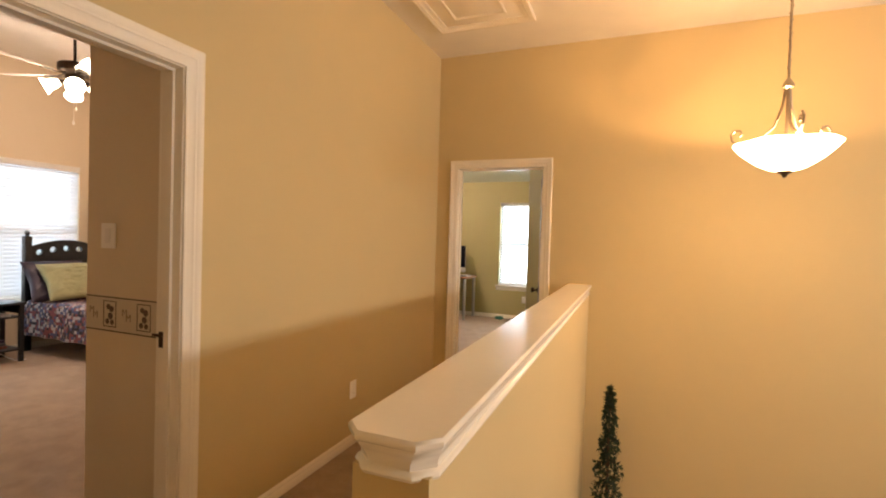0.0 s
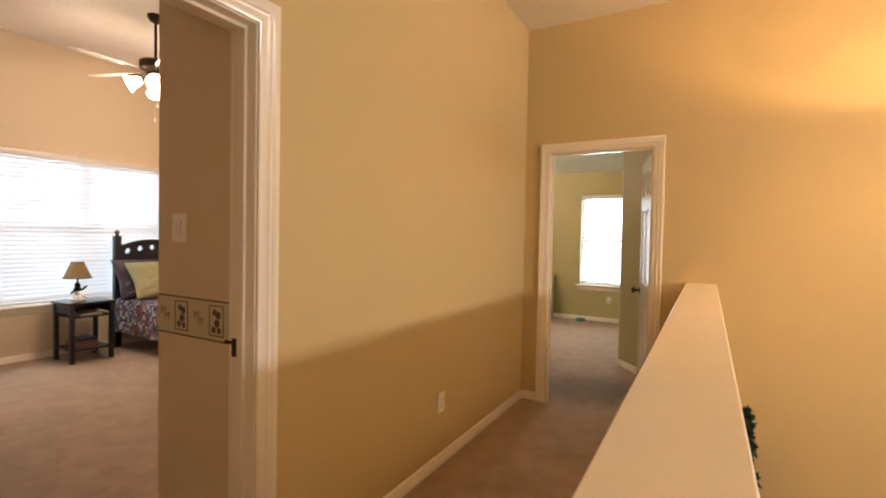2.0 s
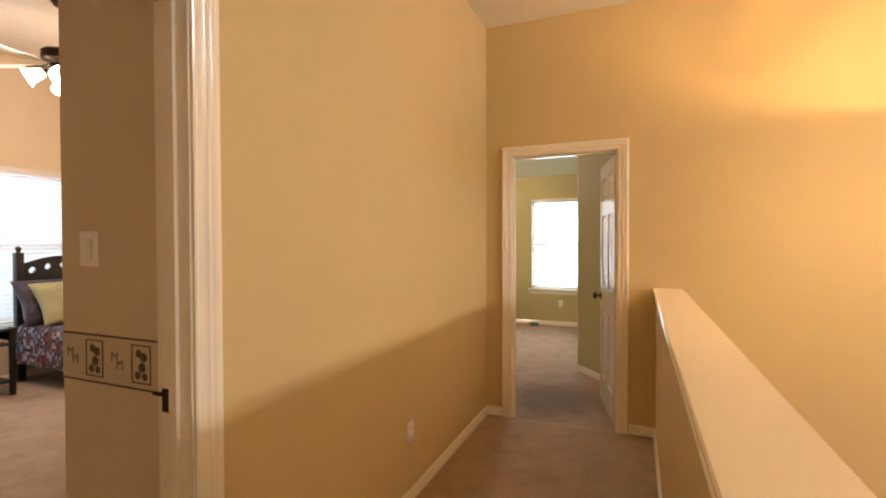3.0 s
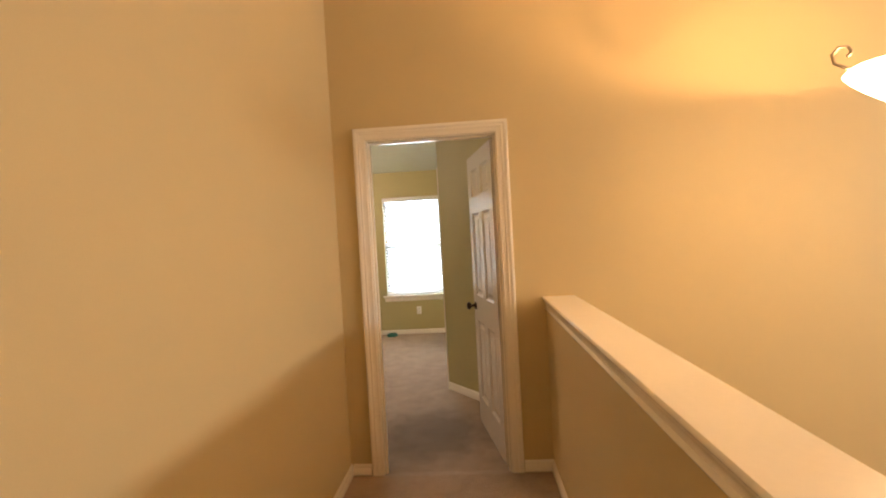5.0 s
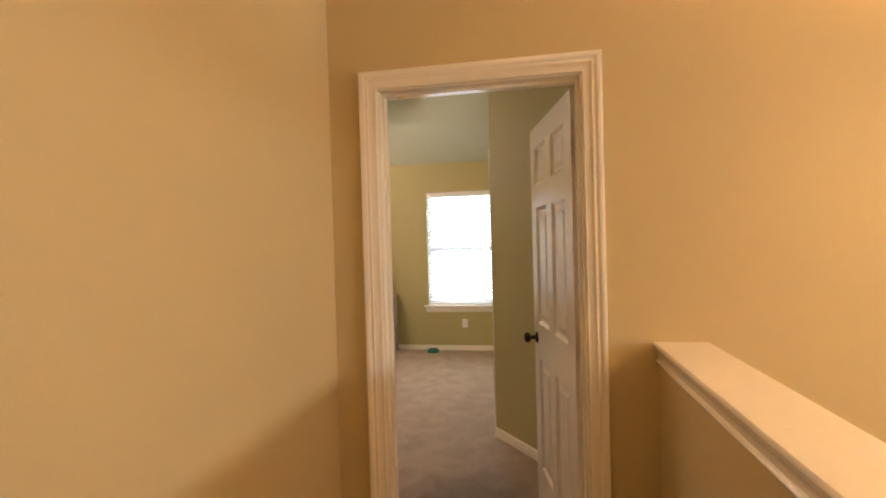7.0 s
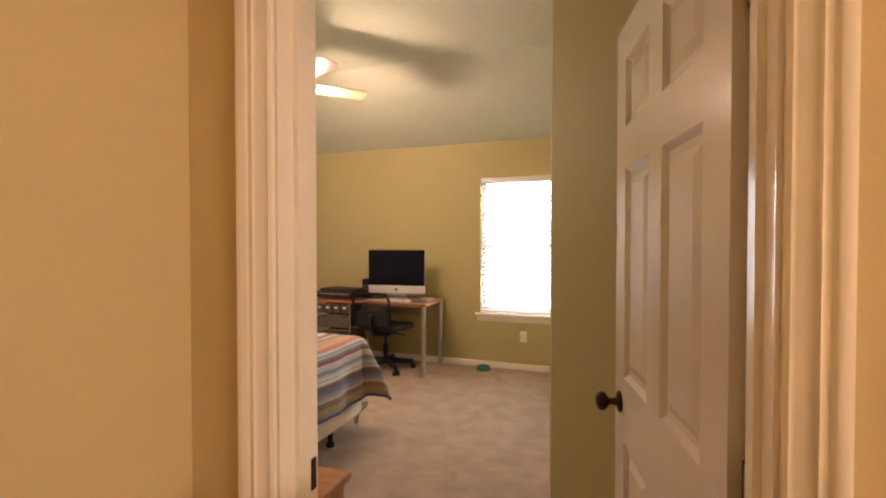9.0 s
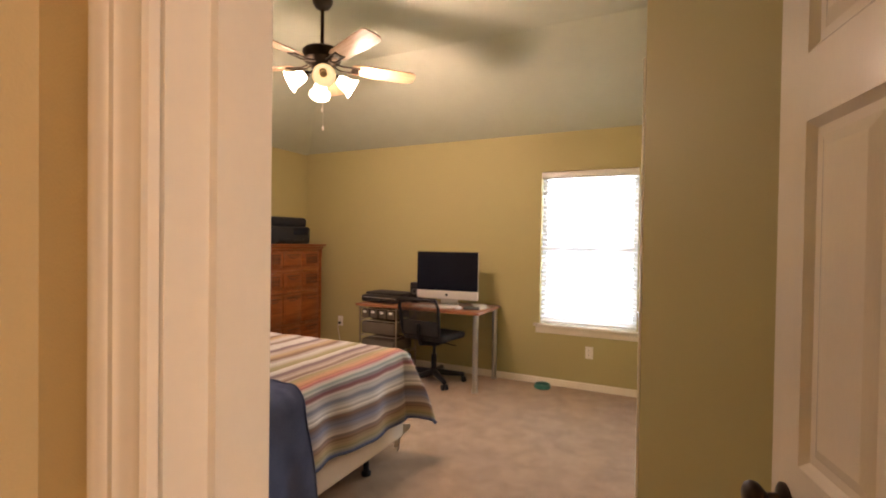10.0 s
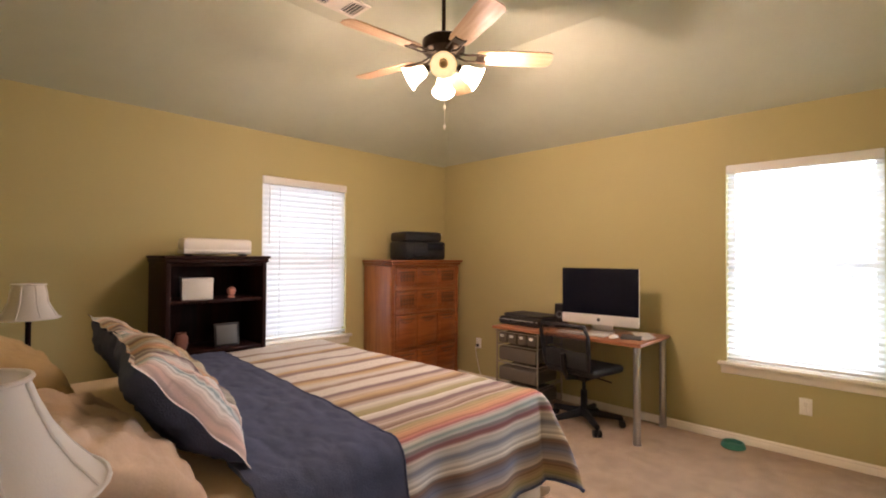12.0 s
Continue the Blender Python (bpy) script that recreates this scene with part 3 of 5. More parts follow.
def lining(parent, axis, a, b, u0, u1, top, stop=None):
    """The jambs and head of an opening through a wall from a to b."""
    bm = bmesh.new()
    for s in ((u0 - 0.02, u0, 0, top), (u1, u1 + 0.02, 0, top), (u0 - 0.02, u1 + 0.02, top, top + 0.02)):
        d = (a + 0.001, b - 0.001)
        box(bm, *((*d, *s[:2]) if axis == "x" else (*s[:2], *d)), *s[2:])
    if stop:
        for s in ((u0, u0 + 0.011, 0, top), (u1 - 0.011, u1, 0, top), (u0 + 0.011, u1 - 0.011, top - 0.011, top)):
            box(bm, *((*stop, *s[:2]) if axis == "x" else (*s[:2], *stop)), *s[2:])
    return part("jamb", bm, M["trim"], parent, smooth=False)


# doorway from the hall into the bedroom with the window wall, its leaf standing open
door_2 = thing("door_1", pose(0, 0, 0), "white six-panel door standing open in a moulded white casing", "door", kind="structure")
lining(door_2, "y", 0, 0.12, 0.205, 0.963, 2.04, (0.045, 0.080))
part("casing", casing(0.200, 0.970, 2.045, lambda u, d, z: (u, -d, z), SLIM), M["trim"], door_2)
part("casing", casing(0.197, 0.971, 2.048, lambda u, d, z: (u, 0.12 + d, z), SLIM), M["trim"], door_2)
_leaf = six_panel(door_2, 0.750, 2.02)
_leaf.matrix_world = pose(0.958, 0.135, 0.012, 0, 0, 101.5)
knob(_leaf, 0.690, 0.905, 0.035, M["bronze"], "dark bronze knob")
for _z in (0.22, 1.02, 1.80):
    _bm = cyl(bmesh.new(), (0.966, 0.126, _z - 0.045), (0.966, 0.126, _z + 0.045), 0.006, n=10)
    box(_bm, 0.9600, 0.9625, 0.085, 0.125, _z - 0.044, _z + 0.044)
    part("hinge", _bm, M["bronze"], door_2, "dark bronze hinge")
part("strike_plate", rounded(0.2045, 0.2075, 0.083, 0.112, 0.90, 0.965, 0.001, 1), M["bronze"], door_2, "dark bronze strike plate")

# doorway into the other bedroom, its leaf out of sight
door_1 = thing("door_2", pose(0, 0, 0), "white cased doorway with a dark strike plate, its leaf swung out of sight", "doorway", kind="structure")
lining(door_1, "x", -0.12, 0, -3.41, -2.65, 2.055, (-0.075, -0.045))
part("casing", casing(-3.415, -2.645, 2.06, lambda u, d, z: (d, u, z)), M["trim"], door_1)
part("casing", casing(-3.41, -2.65, 2.055, lambda u, d, z: (-0.12 - d, u, z)), M["trim"], door_1)
part("strike_plate", rounded(-0.112, -0.078, -2.6535, -2.6495, 0.93, 0.995, 0.001, 1), M["bronze"], door_1, "dark bronze strike plate")
part("strike_lip", rounded(-0.150, -0.110, -2.654, -2.6505, 0.972, 0.984, 0.001, 1), M["bronze"], door_1, "dark bronze strike lip")

# closet door
door_3 = thing("door_3", pose(0, 0, 0), "closed white six-panel closet door with a chrome knob", "door", kind="structure")
lining(door_3, "x", 0.505, 0.625, 1.81, 2.61, 2.04)
part("casing", casing(1.81, 2.61, 2.04, lambda u, d, z: (0.505 - d * 0.55, u, z)), M["trim"], door_3)
_leaf = six_panel(door_3, 0.792, 2.02)
_leaf.matrix_world = pose(0.527, 1.814, 0.012, 0, 0, 90)
knob(_leaf, 0.735, 0.985, 0.035, M["chrome"], "chrome knob", out=(1,))


# ---- windows and blinds ----------------------------------------------------------
def window(name, m, w, h, label, sashes, sill=0.03):
    """A white sash window in a deep opening: x across, y outward, z up from the opening's foot."""
    ob = thing(name, m, label, "window", kind="structure")
    bm = bmesh.new()
    for x0, x1, z0, z1 in ((0, 0.035, 0, h), (w - 0.035, w, 0, h), (0.035, w - 0.035, 0, 0.035), (0.035, w - 0.035, h - 0.035, h)):
        box(bm, x0, x1, 0.070, 0.105, z0, z1)
    part("window_frame", bm, M["white"], ob)
    n = len(sashes) - 1
    for k in range(n):
        x0, x1 = sashes[k] + 0.018, sashes[k + 1] - 0.018
        for z0, z1 in ((0.035, h / 2), (h / 2, h - 0.035)):
            bm = bmesh.new()
            for a, b, c, d in ((x0, x0 + 0.03, z0, z1), (x1 - 0.03, x1, z0, z1), (x0 + 0.03, x1 - 0.03, z0, z0 + 0.03), (x0 + 0.03, x1 - 0.03, z1 - 0.03, z1)):
                box(bm, a, b, 0.075, 0.098, c, d)
            sash = part("sash", bm, M["white"], ob)
            pane = part("pane", box(bmesh.new(), x0 + 0.03, x1 - 0.03, 0.085, 0.088, z0 + 0.03, z1 - 0.03), M["glass"], sash)
            pane.visible_shadow = False
    bm = rounded(-0.055, w + 0.055, -0.045, 0.0, -0.028, 0.0, 0.008)
    box(bm, 0.001, w - 0.001, -0.001, 0.07, -0.026, 0.001)
    part("window_sill", bm, M["trim"], ob)
    bm = bmesh.new()
    prof = ((0, -0.028), (-0.022, -0.028), (-0.018, -0.045), (-0.012, -0.06), (-0.014, -0.08), (-0.006, -0.092), (0, -0.092))
    rows = [[bm.verts.new((x, y, z)) for y, z in prof] for x in (-0.035, w + 0.035)]
    for k in range(len(prof)):
        j = (k + 1) % len(prof)
        bm.faces.new((rows[0][k], rows[0][j], rows[1][j], rows[1][k]))
    bm.faces.new(rows[0]), bm.faces.new(rows[1])
    part("apron", bm, M["trim"], ob)
    return ob


def blind(m, w, top, bottom, tilt, label, pitch=0.046):
    """Two-inch horizontal blinds hung inside an opening."""
    ob = thing("window_blind", m, label, "blind")
    bm = rounded(0.004, w - 0.004, -0.012, 0.05, top - 0.07, top - 0.003, 0.004)
    part("valance", bm, M["white"], ob)
    data, z = None, top - 0.095
    a, c, s = 0.026, math.cos(radians(tilt)), math.sin(radians(tilt))
    while z > bottom + 0.03:
        if data is None:
            bm = bmesh.new()
            pts = [(v, 0.0025 * (1 - (v / a) ** 2)) for v in (-a, -a / 2, 0, a / 2, a)]
            grid = [[bm.verts.new((x, v * c - k * s, v * s + k * c + e)) for v, k in pts] for e in (0, 0.0022) for x in (0.006, w - 0.006)]
            for r, q in ((0, 1), (2, 3)):
                for k in range(4):
                    bm.faces.new((grid[r][k], grid[r][k + 1], grid[q][k + 1], grid[q][k]))
            data = mesh("slat", bm, M["slat"])
        sl = new("slat", data)
        sl.parent, sl.location = ob, (0, 0.022, z)
        z -= pitch
    part("bottom_rail", rounded(0.005, w - 0.005, 0.002, 0.045, bottom, bottom + 0.022, 0.004), M["white"], ob)
    for x in (0.16, w - 0.16):
        part("cord", cyl(cyl(bmesh.new(), (x, -0.006, bottom), (x, -0.006, top - 0.06), 0.0011, n=6), (x, 0.05, bottom), (x, 0.05, top - 0.06), 0.0011, n=6), M["white"], ob)
    bm = cyl(bmesh.new(), (0.06, -0.016, top - 0.60), (0.06, -0.016, top - 0.06), 0.003, n=8)
    part("tilt_wand", bm, M["white"], ob)
    bm = cyl(bmesh.new(), (w - 0.05, -0.016, bottom - 0.03), (w - 0.05, -0.016, top - 0.06), 0.0012, n=6)
    lathe(bm, ((0, -0.02), (0.008, -0.015), (0.006, 0.008), (0, 0.012)), 10, (w - 0.05, -0.016, bottom - 0.03))
    part("pull_cord", bm, M["white"], ob)
    return ob


_m = Matrix.Translation((-0.56, 4.373, 0.60))
window("window_1", _m, 0.895, 1.50, "white sash window bright with daylight behind blinds", (0, 0.895))
blind(_m, 0.895, 1.50, 0.012, 20, "white two-inch blinds lowered over a bright window")
_m = pose(-3.57, 2.092, 0.62, 0, 0, 90)
window("window_2", _m, 0.865, 1.47, "white sash window behind half-closed blinds beside the bookcase", (0, 0.865))
blind(_m, 0.865, 1.47, 0.02, 71, "white blinds tilted half closed, slats glowing with daylight", 0.0475)
_m = pose(-4.78, -2.70, 0.57, 0, 0, 90)
window("window_3", _m, 2.495, 1.60, "wide white window bright with daylight behind blinds", (0, 0.83, 1.665, 2.495))
blind(_m, 2.495, 1.60, 0.012, 56, "wide white blinds lowered over a bright window")
_m = pose(6.40, -1.0, 1.40, 0, 0, -90)
window("window_4", _m, 2.60, 0.80, "white sash window lighting the stairwell", (0, 1.3, 2.60))


# ---- lamps and ceiling fixtures -----------------------------------------------
def ceiling_fan(m, drop, turn, face, blade_mat, metal, power, label, weights, dark=-1):
    """Five-blade fan on a down-rod with four lit glass shades; z=0 at the blades, drop metres under the ceiling."""
    ob = thing("ceiling_fan", m, label, "ceiling fan")
    part("canopy", lathe(bmesh.new(), ((0, drop), (0.068, drop), (0.066, drop - 0.025), (0.045, drop - 0.055), (0.018, drop - 0.07), (0, drop - 0.07)), 28), metal, ob)
    part("down_rod", cyl(bmesh.new(), (0, 0, 0.10), (0, 0, drop - 0.06), 0.012), metal, ob)
    part("motor", lathe(bmesh.new(), ((0, 0.135), (0.03, 0.135), (0.04, 0.118), (0.115, 0.108), (0.128, 0.095), (0.128, 0.04), (0.122, 0.03), (0.10, 0.018), (0.075, 0.0), (0.07, -0.03), (0, -0.03)), 40), metal, ob)
    data = arm = None
    for k in range(5):
        a = turn + 72 * k
        r = pose(0, 0, 0, 0, 0, a) @ pose(0, 0, 0.004, -12)
        if data is None:
            bm = bmesh.new()
            outline = ((0.20, -0.050), (0.24, -0.062), (0.40, -0.068), (0.56, -0.072), (0.63, -0.070), (0.655, -0.050), (0.662, 0.0), (0.655, 0.050), (0.63, 0.070), (0.56, 0.072), (0.40, 0.068), (0.24, 0.062), (0.20, 0.050))
            lo, hi = ([bm.verts.new((x, y, z)) for x, y in outline] for z in (0, 0.006))
            bm.faces.new(lo[::-1]), bm.faces.new(hi)
            for i in range(len(lo)):
                j = (i + 1) % len(lo)
                bm.faces.new((lo[i], lo[j], hi[j], hi[i]))
            data = mesh("blade", bm, blade_mat)
            bm = sweep(bmesh.new(), ((0.09, -0.02, 0.01), (0.14, -0.03, -0.006), (0.20, -0.032, -0.004), (0.26, -0.03, -0.004)), 0.006)
            sweep(bm, ((0.09, 0.02, 0.01), (0.14, 0.03, -0.006), (0.20, 0.032, -0.004), (0.26, 0.03, -0.004)), 0.006)
            box(bm, 0.20, 0.25, -0.034, 0.034, -0.006, 0.0)
            arm = mesh("blade_arm", bm, metal)
        b = new("blade", data)
        b.parent, b.matrix_local = ob, r
        c = new("blade_arm", arm)
        c.parent, c.matrix_local = b, Matrix()
    part("light_hub", lathe(bmesh.new(), ((0, -0.03), (0.05, -0.03), (0.062, -0.045), (0.055, -0.075), (0.03, -0.10), (0.012, -0.115), (0, -0.118)), 28), metal, ob)
    shade = neck = None
    for k in range(4):
        a = face + 90 * k
        sm = pose(0, 0, -0.050, 0, 0, a) @ pose(0.085, 0, -0.010, 0, 120, 0) @ Matrix.Scale(1.18, 4)
        if shade is None:
            bm = lathe(bmesh.new(), ((0.016, 0.020), (0.027, 0.030), (0.036, 0.055), (0.041, 0.085), (0.050, 0.108), (0.062, 0.122), (0.058, 0.121), (0.046, 0.106), (0.037, 0.084), (0.032, 0.056), (0.022, 0.033), (0.016, 0.026)), 24)
            shade = mesh("shade", bm, M["shade_glow"])
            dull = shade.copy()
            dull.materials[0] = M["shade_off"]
            neck = mesh("socket", cyl(cyl(bmesh.new(), (0, 0, -0.035), (0, 0, 0.0), 0.009), (0, 0, 0.0), (0, 0, 0.032), 0.019, 0.021), metal)
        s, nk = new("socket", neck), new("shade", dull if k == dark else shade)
        s.parent, s.matrix_local = ob, sm
        nk.parent = s
        tagged(nk, "dim frosted glass bell shade with a weak added glow" if k == dark else "glowing frosted glass bell shade")
        if k == dark:
            part("bulb", lathe(bmesh.new(), ((0, 0.095), (0.016, 0.088), (0.022, 0.07), (0.015, 0.048), (0.010, 0.03), (0, 0.03)), 16), M["bulb_off"], s)
            continue
        lamp("fan_bulb", "POINT", m @ sm @ Matrix.Translation((0, 0, 0.128)), power * weights[k], WARM_ROOM, r=0.04)
    for x, y, z in ((0.03, -0.02, -0.41), (-0.02, 0.03, -0.27)):
        bm = cyl(bmesh.new(), (x, y, z), (x * 0.9, y * 0.9, -0.08), 0.0016, n=6)
        lathe(bm, ((0, -0.035), (0.007, -0.03), (0.008, -0.012), (0.004, 0.0), (0, 0.002)), 12, (x, y, z))
        part("pull_chain", bm, M["plastic"], ob)
    return ob


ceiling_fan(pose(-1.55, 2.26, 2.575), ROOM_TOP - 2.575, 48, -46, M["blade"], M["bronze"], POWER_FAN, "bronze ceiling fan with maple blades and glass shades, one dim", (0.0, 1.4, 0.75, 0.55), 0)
ceiling_fan(pose(-3.10, -1.25, 2.79), WEST_TOP - 2.79, 200, -29, M["blade_white"], M["bronze"], POWER_FAN_WEST, "bronze ceiling fan with pale blades and lit glass shades", (1.0, 1.2, 1.0, 0.65))


def pendant(x, y, rim, ceiling):
    ob = thing("pendant_lamp", pose(x, y, 0), "brushed nickel pendant lamp with a lit alabaster glass bowl", "pendant lamp")
    part("canopy", lathe(bmesh.new(), ((0, ceiling), (0.07, ceiling), (0.066, ceiling - 0.02), (0.03, ceiling - 0.045), (0, ceiling - 0.05)), 28), M["nickel"], ob)
    bm = cyl(bmesh.new(), (0, 0, rim + 0.33), (0, 0, ceiling - 0.04), 0.006)
    for k in range(10):
        cyl(bm, (0.008, 0, rim + 0.36 + k * 0.07), (-0.008, 0, rim + 0.40 + k * 0.07), 0.004, n=8)
    part("stem", bm, M["nickel"], ob)
    part("hub", lathe(bmesh.new(), ((0, rim + 0.34), (0.012, rim + 0.335), (0.026, rim + 0.31), (0.026, rim + 0.295), (0.014, rim + 0.285), (0.010, rim + 0.25), (0, rim + 0.25)), 20), M["nickel"], ob)
    part("spindle", cyl(bmesh.new(), (0, 0, rim - 0.160), (0, 0, rim + 0.27), 0.007), M["nickel"], ob)
    n, bm, rings = 48, bmesh.new(), []
    for r, z in ((0.012, -0.140), (0.07, -0.133), (0.125, -0.105), (0.177, -0.065), (0.216, -0.028), (0.237, 0.0), (0.233, 0.003), (0.210, -0.026), (0.172, -0.060), (0.121, -0.098), (0.07, -0.126), (0.012, -0.133)):
        ring = []
        for k in range(n):
            a, w = k * math.tau / n, max(0.0, (r - 0.16) / 0.09)
            ring.append(bm.verts.new((r * math.cos(a), r * math.sin(a), rim + z + 0.004 * w * math.cos(6 * a))))
        rings.append(ring)
    for i, (p, q) in enumerate(zip(rings, rings[1:] + rings[:1])):
        for k in range(n):
            bm.faces.new((p[k], p[(k + 1) % n], q[(k + 1) % n], q[k])).material_index = 1 if 5 < i < 11 else 0
    part("bowl", bm, [M["bowl_glow"], M["bowl_inner"]], ob, "glowing alabaster glass bowl")
    part("finial", lathe(bmesh.new(), ((0, -0.176), (0.010, -0.172), (0.012, -0.163), (0.022, -0.155), (0.038, -0.147), (0.038, -0.141), (0, -0.134)), 20, (0, 0, rim)), M["bronze"], ob)
    for k in range(3):
        a = radians(30 + 120 * k)
        c, s = math.cos(a), math.sin(a)
        pts = [(0.012, 0.29), (0.022, 0.20), (0.055, 0.10), (0.12, 0.045), (0.18, 0.022), (0.225, 0.028), (0.258, 0.052), (0.264, 0.085), (0.244, 0.108), (0.218, 0.104), (0.208, 0.084), (0.220, 0.068)]
        part("scroll_arm", sweep(bmesh.new(), [(r * c, r * s, rim + z) for r, z in pts], 0.0065), M["nickel"], ob)
    for k in range(3):
        a = radians(209 + 120 * k)
        lamp("pendant_bulb", "POINT", pose(x + 0.11 * math.cos(a), y + 0.11 * math.sin(a), rim - 0.062), POWER_PENDANT * (0.6, 0.2, 0.2)[k], WARM, r=0.016)
    return ob


pendant(2.40, -1.06, 1.955, HALL_TOP)

# attic hatch
hatch = thing("attic_hatch", pose(0, 0, 0), "white attic hatch panel in a moulded frame on the ceiling", "hatch")
part("frame", casing(-1.78, -0.59, 0.88, lambda u, d, z: (z, u, HALL_TOP - d), bottom=0.285, closed=True), M["trim"], hatch)
part("panel", rounded(0.287, 0.878, -1.778, -0.592, HALL_TOP - 0.006, HALL_TOP + 0.004, 0.002), M["trim"], hatch)
part("panel_moulding", casing(-1.66, -0.71, 0.76, lambda u, d, z: (z, u, HALL_TOP - 0.006 - d * 0.5), ((0, 0), (0, 0.012), (0.012, 0.02), (0.022, 0.012), (0.022, 0)), 0.405, True), M["trim"], hatch)

# ceiling register
vent = thing("ceiling_vent", pose(-2.17, 1.93, ROOM_TOP - 0.001), "white slatted air register on the vaulted ceiling", "vent")
_bm = bmesh.new()
for _x0, _x1, _y0, _y1 in ((-0.10, 0.10, -0.18, -0.155), (-0.10, 0.10, 0.155, 0.18), (-0.10, -0.075, -0.155, 0.155), (0.075, 0.10, -0.155, 0.155), (-0.075, 0.075, -0.055, 0.055)):
    box(_bm, _x0, _x1, _y0, _y1, -0.012, 0.0)
part("frame", _bm, M["vent"], vent)
part("backing", box(bmesh.new(), -0.09, 0.09, -0.17, 0.17, -0.003, 0.0005), M["grey"], vent)
for _s, _t in ((-1, 62), (1, 30)):
    for _k in range(4):
        _o = part("slat", box(bmesh.new(), -0.074, 0.074, -0.010, 0.010, -0.0007, 0.0007), M["vent"], vent)
        _o.matrix_local = pose(0, _s * (0.070 + 0.024 * _k), -0.008, _t)


def outlet(m, label, group="", switch=False):
    ob = thing("light_switch" if switch else "outlet", m, label, "switch" if switch else "outlet", group)
    w = 0.048 if switch else 0.036
    part("plate", rounded(-w, w, -0.006, 0.0, -0.058, 0.058, 0.0025), M["plastic"], ob)
    if switch:
        part("rocker", rounded(-0.017, 0.017, -0.010, -0.004, -0.034, 0.034, 0.002), M["white"], ob)
    else:
        for z in (-0.021, 0.021):
            s = part("socket", lathe(bmesh.new(), ((0, 0.008), (0.015, 0.008), (0.0165, 0.0065), (0.0165, 0.0), (0, 0)), 20, m=pose(0, 0, z, 90)), M["plastic"], ob)
            for x in (-0.006, 0.006):
                part("slot", box(bmesh.new(), x - 0.001, x + 0.001, -0.0086, -0.0078, z - 0.004, z + 0.005), M["grey"], s)
    part("screw", cyl(bmesh.new(), (0, -0.0068, 0), (0, -0.005, 0), 0.0028, n=10), M["nickel"], ob)
    return ob


outlet(pose(0, -1.356, 0.402, 0, 0, 90), "ivory wall outlet low on the tan hall wall", "wall outlets")
outlet(pose(-0.078, 4.373, 0.358), "ivory wall outlet below the window", "wall outlets")
outlet(pose(-3.02, 4.373, 0.415), "ivory wall outlet between the chest and the desk", "wall outlets")
outlet(pose(-0.567, -2.56, 1.377), "white rocker light switch on the beige entry wall", switch=True)

# wallpaper border on the entry wall
border = thing("wallpaper_border", pose(0, -2.56, 0), "cream wallpaper border with dark lines, framed emblems and letters", "wallpaper border")
part("paper", box(bmesh.new(), -0.72, -0.123, -0.002, 0.0, 0.935, 1.098), M["border"], border)
for _z in (0.939, 1.094):
    part("line", box(bmesh.new(), -0.72, -0.123, -0.0030, -0.0012, _z - 0.003, _z + 0.003), M["print"], border)
for _k in range(3):
    _x = -0.552 + 0.226 * _k
    _bm = bmesh.new()
    for _a, _b, _c, _d in ((-0.044, -0.040, 0.957, 1.078), (0.040, 0.044, 0.957, 1.078), (-0.040, 0.040, 0.957, 0.961), (-0.040, 0.040, 1.074, 1.078)):
        box(_bm, _x + _a, _x + _b, -0.0034, -0.0012, _c, _d)
    if _k < 2:
        part("emblem_frame", _bm, M["print"], border)
        _bm = bmesh.new()
        for _a, _z, _r in ((-0.010, 1.050, 0.013), (0.012, 1.040, 0.015), (0.004, 1.008, 0.016), (-0.016, 0.982, 0.013), (0.016, 0.980, 0.012)):
            cyl(_bm, (_x + _a, -0.0032, _z), (_x + _a, -0.0012, _z), _r, n=14)
        part("emblem", _bm, M["print"], border)
    else:
        _bm.free()
    for _dx, _dz in ((-0.125, 0.012), (-0.100, -0.010)):
        _f = bpy.data.curves.new("letter", "FONT")
        _f.body, _f.size, _f.align_x, _f.align_y, _f.extrude = "M", 0.048, "CENTER", "CENTER", 0.0006
        _f.materials.append(M["print_tan"])
        _o = new("letter", _f)
        _o.parent, _o.matrix_local = border, pose(_x + _dx, -0.0032, 1.016 + _dz, 90)


